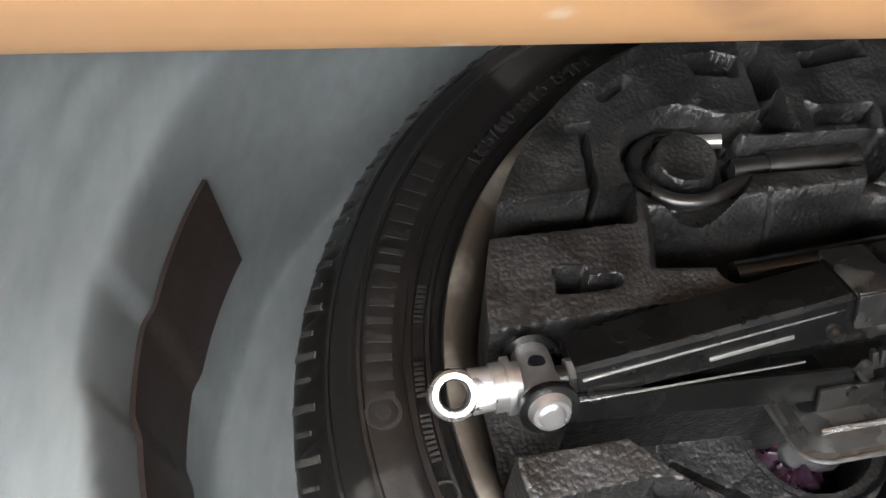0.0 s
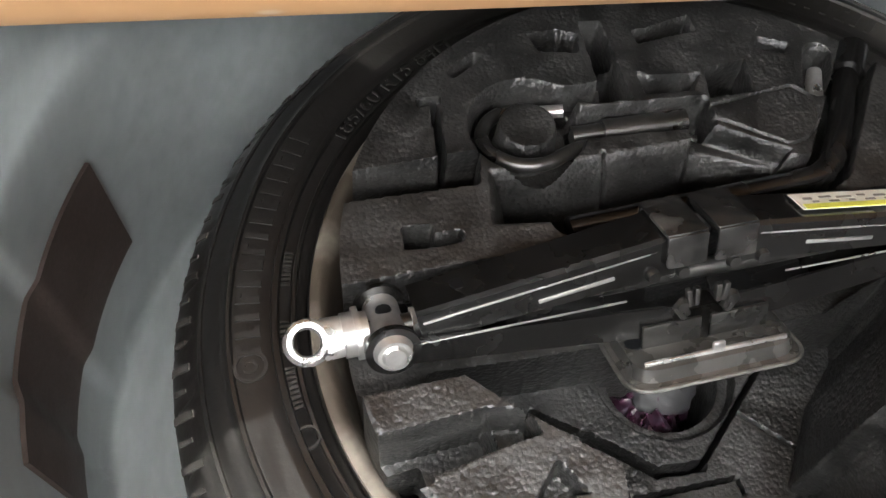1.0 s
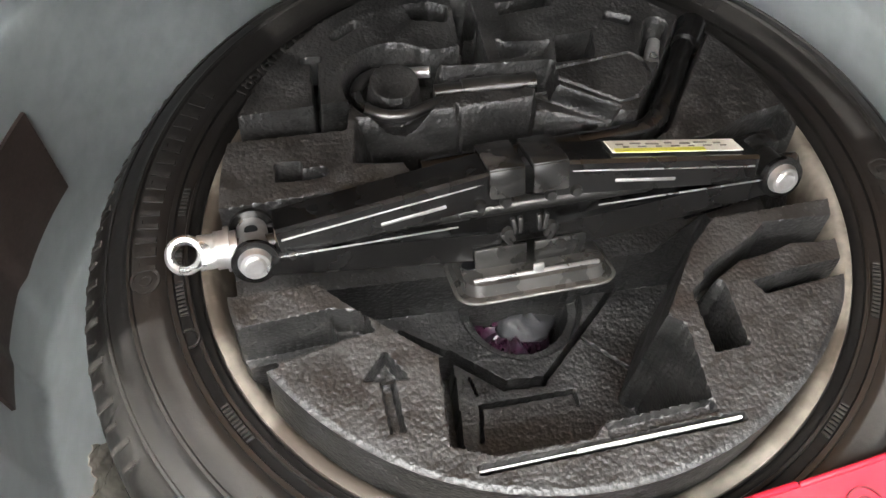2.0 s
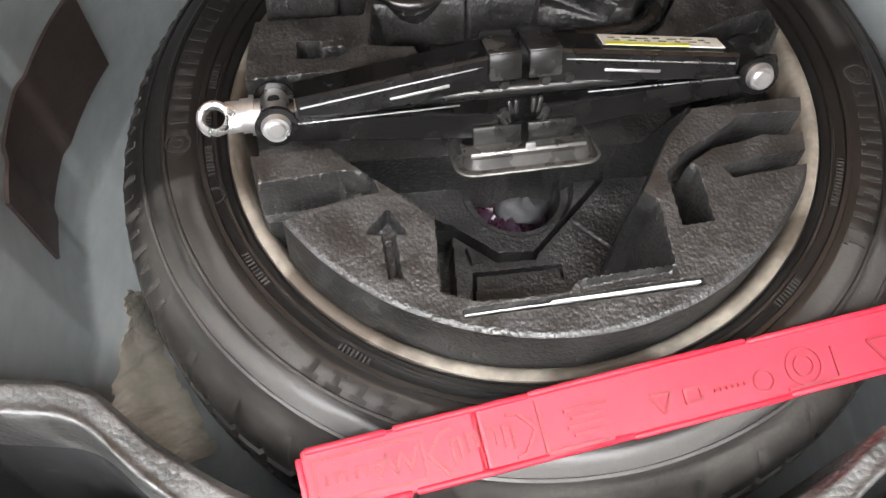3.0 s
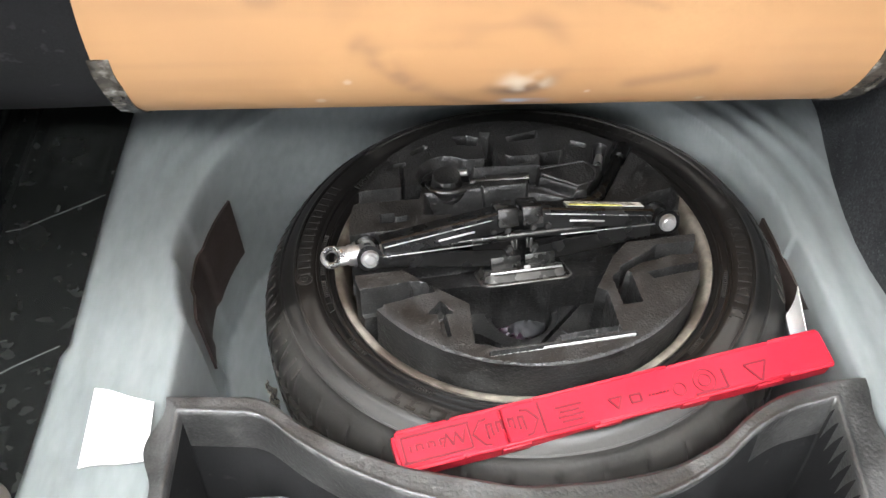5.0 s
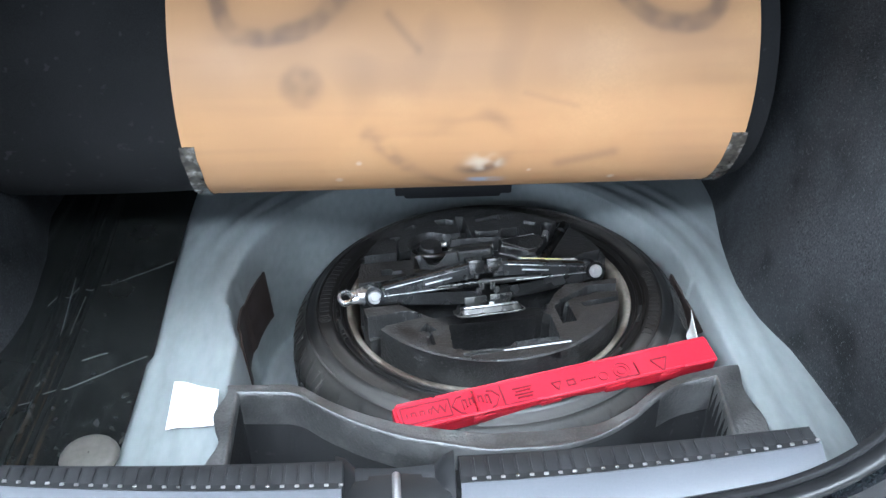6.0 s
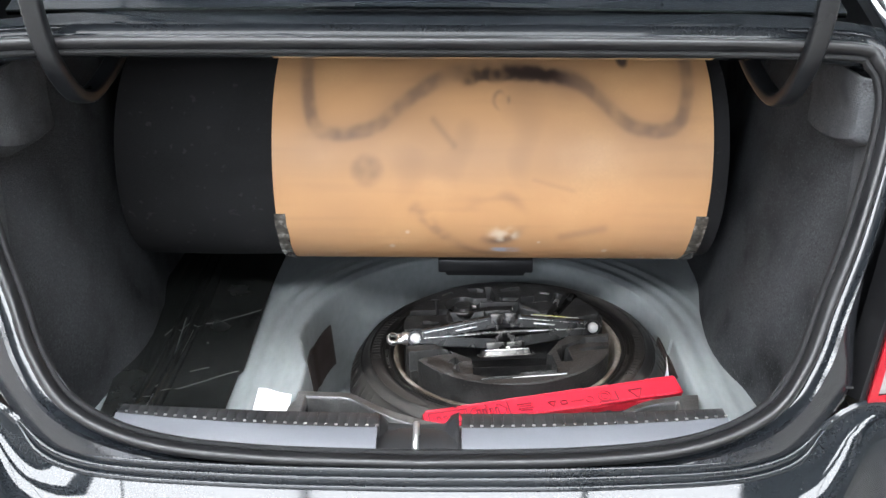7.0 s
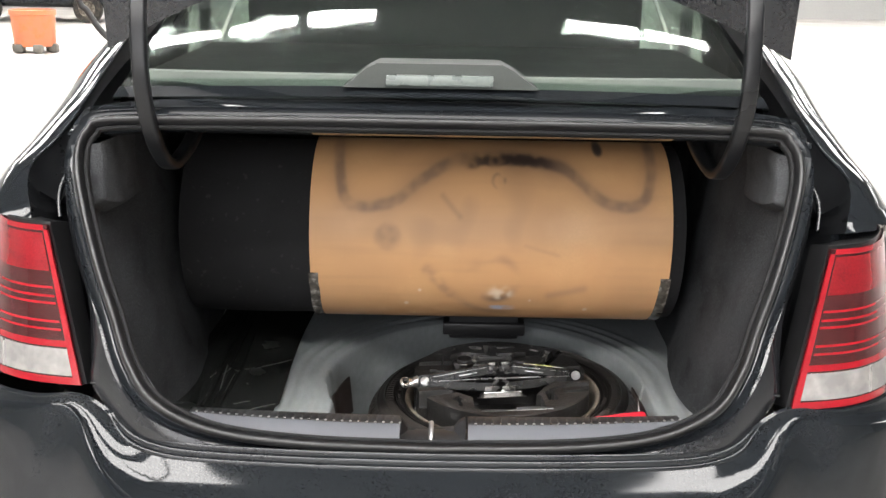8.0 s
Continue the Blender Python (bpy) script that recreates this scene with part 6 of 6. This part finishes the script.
def hanging_film():
    upper = curve_points([(-0.281, -0.118, 0.428), (-0.274, -0.160, 0.440), (-0.275, -0.210, 0.446), (-0.262, -0.237, 0.450), (-0.236, -0.262, 0.452)], 8)
    lower = curve_points([(-0.277, -0.098, 0.385), (-0.263, -0.137, 0.383), (-0.247, -0.171, 0.383), (-0.228, -0.202, 0.383), (-0.212, -0.227, 0.383)], 8)

    def f(u, v):
        k = u * (len(upper) - 1)
        i = min(int(k), len(upper) - 2)
        p = Vector(upper[i]).lerp(Vector(upper[i + 1]), k - i).lerp(Vector(lower[i]).lerp(Vector(lower[i + 1]), k - i), v)
        # long folds running up the film, and small crinkles
        fold = 0.0048 * noise.noise(Vector((u * 13 + v * 2.0, v * 0.7, 1.7))) + 0.0024 * noise.noise(Vector((u * 34 + v * 4, v * 1.8, 4.2))) + 0.0010 * noise.noise(Vector((u * 60, v * 9, 8.2)))
        return p + Vector((-0.8, -0.5, 0.25)) * fold 
    bm = bmesh.new()
    thick_sheet(bm, f, 150, 26, 0.0006)
    solo("plastic_film", bm, M_FILM, "crinkled brown plastic film tucked between the tyre and the wheel well", "plastic film")


hanging_film()
towing_eye()
wheel_wrench()
small_tray_things()


# ---------------------------------------------------------------- foam organiser behind the sill
def organiser():
    ex = [-0.37, -0.262, -0.245, -0.226, -0.18, -0.13, -0.028, 0.042, 0.119, 0.164, 0.186, 0.224, 0.283, 0.33]
    ey = [-0.230, -0.234, -0.246, -0.264, -0.293, -0.315, -0.339, -0.335, -0.314, -0.293, -0.272, -0.250, -0.234, -0.230]

    def edge_y(X):
        """The ledge's side towards the wheel."""
        return sum(np.interp(X + o, ex, ey) for o in (-0.012, -0.006, 0.0, 0.006, 0.012)) / 5

    def inner_y(X):
        return edge_y(X) - np.interp(X, [-0.36, -0.24, -0.17, -0.10, -0.03, 0.06, 0.115, 0.17, 0.22, 0.3], [0.022, 0.026, 0.029, 0.033, 0.036, 0.036, 0.028, 0.023, 0.024, 0.026])

    def height(X, Y):
        Z = 0.556 - 0.012 * np.exp(-((X - 0.11) / 0.06) ** 2)
        a = inner_y(X) - Y
        right = 0.272 - 0.10 * np.clip(-0.26 - Y, 0, 0.3)
        pocket = np.minimum(np.minimum(a, X + 0.332), np.minimum(right - X, Y + 0.515))
        # rounded, slightly raised inner rim
        Z = Z + 0.0022 * np.exp(-((pocket + 0.0035) / 0.0028) ** 2)
        Z = Z - 0.190 * step01((pocket + 0.0005) / 0.006)
        lip = edge_y(X) - Y
        return Z - 0.006 * step01((0.006 - lip) / 0.006)

    def shape(X, Y):
        wavy = -0.352 + 0.006 * np.sin(Y * 70)
        return np.maximum(np.maximum((Y - edge_y(X)) * 0.8, wavy - X), np.maximum(X - 0.306 + 0.004 * np.sin(Y * 60), -0.514 - Y))
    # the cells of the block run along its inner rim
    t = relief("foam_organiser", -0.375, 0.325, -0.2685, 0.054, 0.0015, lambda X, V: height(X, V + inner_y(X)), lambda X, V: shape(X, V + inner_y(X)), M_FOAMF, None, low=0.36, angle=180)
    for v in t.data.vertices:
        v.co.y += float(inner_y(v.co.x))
    # pocket's shade painted in black, from a finger's breadth below the rim
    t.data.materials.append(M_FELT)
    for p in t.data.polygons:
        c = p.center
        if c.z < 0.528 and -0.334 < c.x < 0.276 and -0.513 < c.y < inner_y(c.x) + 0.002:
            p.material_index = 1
    tagged(t, "black bead-foam organiser with open pockets, arched round the tyre", "organiser")
    # lower blocks standing in the pocket
    for cx, cy, w, d in ((-0.262, -0.330, 0.044, 0.090), (0.128, -0.385, 0.060, 0.085)):
        bm = bmesh.new()
        box(bm, (cx, cy, 0.412), (w, d, 0.098), 0.004, seg=3)
        for v in bm.verts:
            v.co += Vector((noise.noise(v.co * 60), noise.noise(v.co * 60 + Vector((3, 0, 0))), noise.noise(v.co * 60 + Vector((0, 5, 0))))) * 0.0012
        block = part("foam_block", bm, M_FOAMF, t, "worn foam block inside the pocket")
        bm = bmesh.new()
        rim = [(cx + sx * (w / 2 - 0.002), cy + sy * (d / 2 - 0.002)) for sx, sy in ((-1, -1), (1, -1), (1, 1), (-1, 1))]
        loop = []
        for (ax, ay), (bx, by) in zip(rim, rim[1:] + rim[:1]):
            for k in range(8):
                q = Vector((ax + (bx - ax) * k / 8, ay + (by - ay) * k / 8, 0.4598))
                loop.append(q + Vector((noise.noise(q * 90), noise.noise(q * 90 + Vector((4, 0, 0))), 0.3 * noise.noise(q * 120))) * 0.0018)
        sweep(bm, loop, ring(0.0016, 6), closed=True)
        part("glint_or_worn_edge", bm, M_CRUMB, block, "pale crumbling edge of the foam")


organiser()


# ---------------------------------------------------------------- warning triangle box
def triangle_box():
    L, W, H = 0.438, 0.037, 0.026
    a = Vector((-0.136, -0.292, 0.0))
    b = Vector((0.292, -0.190, 0.0))
    ang = math.degrees(math.atan2(b.y - a.y, b.x - a.x))
    th = thing("triangle_box", "bright red plastic warning triangle box lying on the tyre", "plastic box", at=pose((a.x + b.x) / 2, (a.y + b.y) / 2, 0.541, 14, -1.2, ang))
    bm = bmesh.new()
    box(bm, (0, 0, -H / 2 - 0.001), (L, W, H - 0.004), 0.004, seg=3)
    case = part("case", bm, M_RED, th, "red plastic case", angle=12)
    for x0, x1, w in ((-0.1170, 0.219, W), (-0.219, -0.1180, W + 0.0006)):
        bm = bmesh.new()
        box(bm, ((x0 + x1) / 2, 0, 0), (x1 - x0 - 0.0008, w, 0.005), 0.0018)
        lid = part("lid_panel", bm, M_RED, th, "red plastic lid panel with moulded marks", angle=12)
    bm = bmesh.new()

    def bar(x, y, w, h, deg=0):
        box(bm, (0, 0, 0), (max(w, 0.0022), max(h, 0.0022), 0.0022), 0.0, pose(x, y, 0.0029, 0, 0, deg))
    # frame of a mark with a row of bars in it
    for x, y, w, h, deg in ((-0.181, 0.0118, 0.064, 0.0010, 0), (-0.184, -0.0128, 0.064, 0.0010, 0), (-0.2135, 0, 0.0010, 0.0246, 0), (-0.1508, -0.001, 0.0010, 0.0246, 0)):
        bar(x, y, w, h, deg)
    for k in range(6):
        bar(-0.207 + 0.0056 * k, -0.0005, 0.0009, 0.0060)
        if k % 2:
            bar(-0.2045 + 0.0056 * k, 0.0022, 0.0050, 0.0009)
    for k in range(5):
        bar(-0.1745 + 0.0045 * k, 0.0, 0.0009, 0.0135, 22 * (k % 2 * 2 - 1))
    # two arrows pointing apart, with stepped tails, either side of the seam
    for s, x in ((1, -0.1483), (-1, -0.0845)):
        bar(x + 0.0048 * s, 0.0052, 0.0150, 0.0011, 52 * s)
        bar(x + 0.0046 * s, -0.0072, 0.0160, 0.0011, -55 * s)
        bar(x + 0.0125 * s, 0.0105, 0.0066, 0.0010, 10 * s)
        bar(x + 0.0115 * s, -0.0138, 0.0066, 0.0010, -10 * s)
        for k in range(4):
            bar(x + s * (0.0140 + 0.0048 * k), -0.0015 + 0.0012 * k, 0.0011, 0.0145 - 0.0016 * k)
            if k % 2:
                bar(x + s * (0.0115 + 0.0048 * k), 0.005, 0.0048, 0.0009)
    # recessed field with small print, signs and a round mark
    bar(-0.0812, -0.0005, 0.0010, 0.0310)
    bar(-0.061, -0.0165, 0.040, 0.0010)
    for k in range(4):
        bar(-0.0535, 0.0045 - 0.0048 * k, 0.026 - 0.006 * (k % 2), 0.0013)
    for x, y, w in ((-0.0075, -0.0030, 0.0135), (0.1390, -0.0050, 0.0235)):
        for d in (60, 180, 300):
            box(bm, (0, 0, 0), (w, 0.0020, 0.0022), 0, pose(x, y, 0.0029, 0, 0, d) @ Matrix.Translation((0, -w * 0.289, 0)))
    for x in (0.0070, 0.0170):
        bar(x, -0.0042, 0.0010, 0.0080)
    for y in (-0.0080, -0.0005):
        bar(0.0120, y, 0.0110, 0.0010)
    for k in range(6):
        bar(0.026 + 0.0038 * k, -0.0050, 0.0020, 0.0014)
    for x, y, r in ((0.0565, -0.0062, 0.0055), (0.0835, -0.0035, 0.0105), (0.0835, -0.0035, 0.0055)):
        lathe(bm, [(r, 0), (r, 0.0012), (r + 0.0013, 0.0012), (r + 0.0013, 0)], 28, Matrix.Translation((x, y, 0.0027)))
    bar(0.1040, -0.0060, 0.0010, 0.0200)
    bar(0.0870, -0.0155, 0.0340, 0.0009)
    # relief shading is painted by the darker red of these marks
    tagged(part("moulded_relief", bm, M_REDDARK, lid, "moulded marks in the red plastic, darkened for their shading", angle=12), kind="stuff")
    # rolled edges, stepping in and out, with notches between them
    for x0, x1, y, r in ((-0.215, -0.163, -W / 2 - 0.0002, 0.0024), (-0.158, -0.030, -W / 2 + 0.0002, 0.0021), (-0.028, 0.070, -W / 2 - 0.0007, 0.0018), (0.072, 0.166, -W / 2 + 0.0002, 0.0020), (0.170, 0.215, -W / 2 - 0.0004, 0.0022),
                         (-0.215, -0.170, W / 2 - 0.0006, 0.0022), (-0.164, -0.085, W / 2, 0.0020), (-0.083, 0.052, W / 2 + 0.0006, 0.0019), (0.055, 0.160, W / 2 - 0.0004, 0.0020), (0.163, 0.215, W / 2, 0.0022)):
        bm = bmesh.new()
        sweep(bm, [(x0, y, 0.0012), (x0 + 0.001, y, 0.0018), ((x0 + x1) / 2, y, 0.0018), (x1 - 0.001, y, 0.0018), (x1, y, 0.0012)], ring(r, 12))
        part("rolled_edge", bm, M_RED, case)
    for x in (-0.11, -0.02, 0.07, 0.15):
        bm = bmesh.new()
        box(bm, (x, -W / 2 - 0.0005, -0.010), (0.028, 0.003, 0.012), 0.001)
        part("clip", bm, M_RED, case)
    bm = bmesh.new()
    box(bm, (-L / 2 - 0.0012, 0, -0.006), (0.004, W - 0.006, 0.016), 0.0015)
    part("end_cap", bm, M_RED, case)


triangle_box()


# ---------------------------------------------------------------- loose things on the boot floor
def plastic_sheet():
    th = thing("plastic_sheet", "creased black plastic sheet spread on the boot floor", "plastic sheet")

    def f(u, v):
        y = -0.45 + 0.90 * v
        left = -0.662 - 0.024 * float(step01(np.float64((y + 0.30) / 0.25))) + 0.003 * math.sin(9 * v)
        right = -0.457 + 0.004 * math.sin(7 * v) - 0.006 * (y < -0.17)
        x = left + (right - left) * u
        z = 0.5505 + 0.003 * noise.noise(Vector((u * 3, v * 5, 2.0))) + 0.0012 * noise.noise(Vector((u * 14, v * 6, 5.0)))
        for mid, h, w in ((-0.579 - 0.03 * max(0.0, y + 0.1), 0.013, 0.0055), (-0.604 - 0.05 * max(0.0, y + 0.1), 0.011, 0.0055), (-0.560 - 0.06 * max(0.0, y), 0.005, 0.006)):
            z += h * math.exp(-((x - mid) / w) ** 2)
        return (x, y, z)
    bm = bmesh.new()
    thick_sheet(bm, f, 110, 60, 0.0012)
    part("sheet", bm, M_SHEET, th)
    # three scratches, then two pale lines painting the highlights on the ridges
    for x0, y0, x1, y1 in ((-0.623, -0.047, -0.464, 0.057), (-0.612, -0.268, -0.462, -0.166), (-0.545, -0.170, -0.515, -0.157), (-0.600, 0.02, -0.586, -0.12), (-0.574, -0.03, -0.573, -0.12)):
        pts = []
        for k in range(13):
            t = k / 12
            x, y = x0 + (x1 - x0) * t, y0 + (y1 - y0) * t
            v = (y + 0.45) / 0.90
            u = (x - f(0, v)[0]) / (f(1, v)[0] - f(0, v)[0])
            pts.append((x, y, f(min(1, max(0, u)), v)[2] + 0.0016))
        bm = bmesh.new()
        sweep(bm, pts, ring(0.0006, 6))
        part("crease", bm, M_CREASE, th, "pale line on the sheet, a scuff or a ridge's painted highlight")
    bm = bmesh.new()
    lathe(bm, [(0.001, 0.009), (0.014, 0.010), (0.026, 0.009), (0.032, 0.006), (0.034, 0.002), (0.034, 0)], 48)
    solo("rubber_plug", bm, M_PLUG, "pale brownish rubber plug lying on the plastic sheet", "plug", at=pose(-0.492, -0.350, 0.553))


plastic_sheet()


# ---------------------------------------------------------------- things further off in the workshop
def bin_far():
    th = thing("oil_drum_bin", "orange plastic bin on dirty castors on the workshop floor", "bin", at=Matrix.Translation((-6.75, 13.6, 0)))
    bm = bmesh.new()
    lathe(bm, [(0.001, 0.10), (0.30, 0.10), (0.31, 0.13), (0.335, 0.58), (0.35, 0.59), (0.355, 0.66), (0.335, 0.67), (0.32, 0.61), (0.29, 0.18), (0.001, 0.16)], 48)
    part("tub", bm, M_ORANGE, th, "orange plastic tub")
    for a in (-60, 60, 180, -120, 0):
        bm = bmesh.new()
        c = (0.29 * math.cos(radians(a)), 0.29 * math.sin(radians(a)))
        box(bm, (c[0], c[1], 0.07), (0.14, 0.14, 0.14), 0.03)
        part("castor", bm, M_DIRTY, th, "dirty grey castor")


def far_vehicle():
    th = thing("parked_van", "dark vehicle parked on the workshop floor", "van", at=Matrix.Translation((-9.9, 21.0, 0)))
    bm = bmesh.new()
    box(bm, (0, 1.2, 1.0), (3.6, 1.8, 1.3), 0.15, seg=3)
    box(bm, (0.2, 1.2, 1.9), (2.6, 1.6, 0.8), 0.2, seg=3)
    part("body", bm, M_PAINT, th)
    for x in (-1.2, 1.2):
        bm = bmesh.new()
        lathe(bm, [(0.20, -0.1), (0.32, -0.1), (0.34, -0.06), (0.34, 0.06), (0.32, 0.1), (0.20, 0.1)], 40, pose(x, 0.3, 0.34, 90, 0, 0))
        wh = part("wheel", bm, M_RUBBER, th)
        bm = bmesh.new()
        lathe(bm, [(0.001, 0.05), (0.12, 0.06), (0.2, 0.09), (0.2, -0.09)], 32, pose(x, 0.3, 0.34, 90, 0, 0))
        part("hub", bm, M_RIM, wh)
    post = bmesh.new()
    box(post, (-4.85, 14.2, 1.6), (0.22, 0.22, 3.2), 0.02)
    box(post, (-4.85, 14.2, 0.015), (0.5, 0.5, 0.03), 0.004)
    solo("lift_post", post, M_RUBBER, "dark steel lift post standing on the floor", "lift post")
    bm = bmesh.new()
    sweep(bm, curve_points([(-4.95, 13.6, 0.05), (-5.25, 13.6, 0.07), (-5.45, 13.6, 0.15), (-5.56, 13.6, 0.23), (-5.71, 13.6, 0.39), (-5.87, 13.6, 0.65), (-6.0, 13.6, 0.84), (-6.08, 13.6, 1.6), (-6.05, 13.6, 2.8)], 8), ring(0.05, 12))
    solo("air_hose", bm, M_SEAL, "thick dark hose hanging by the lift post", "hose")


bin_far()
far_vehicle()
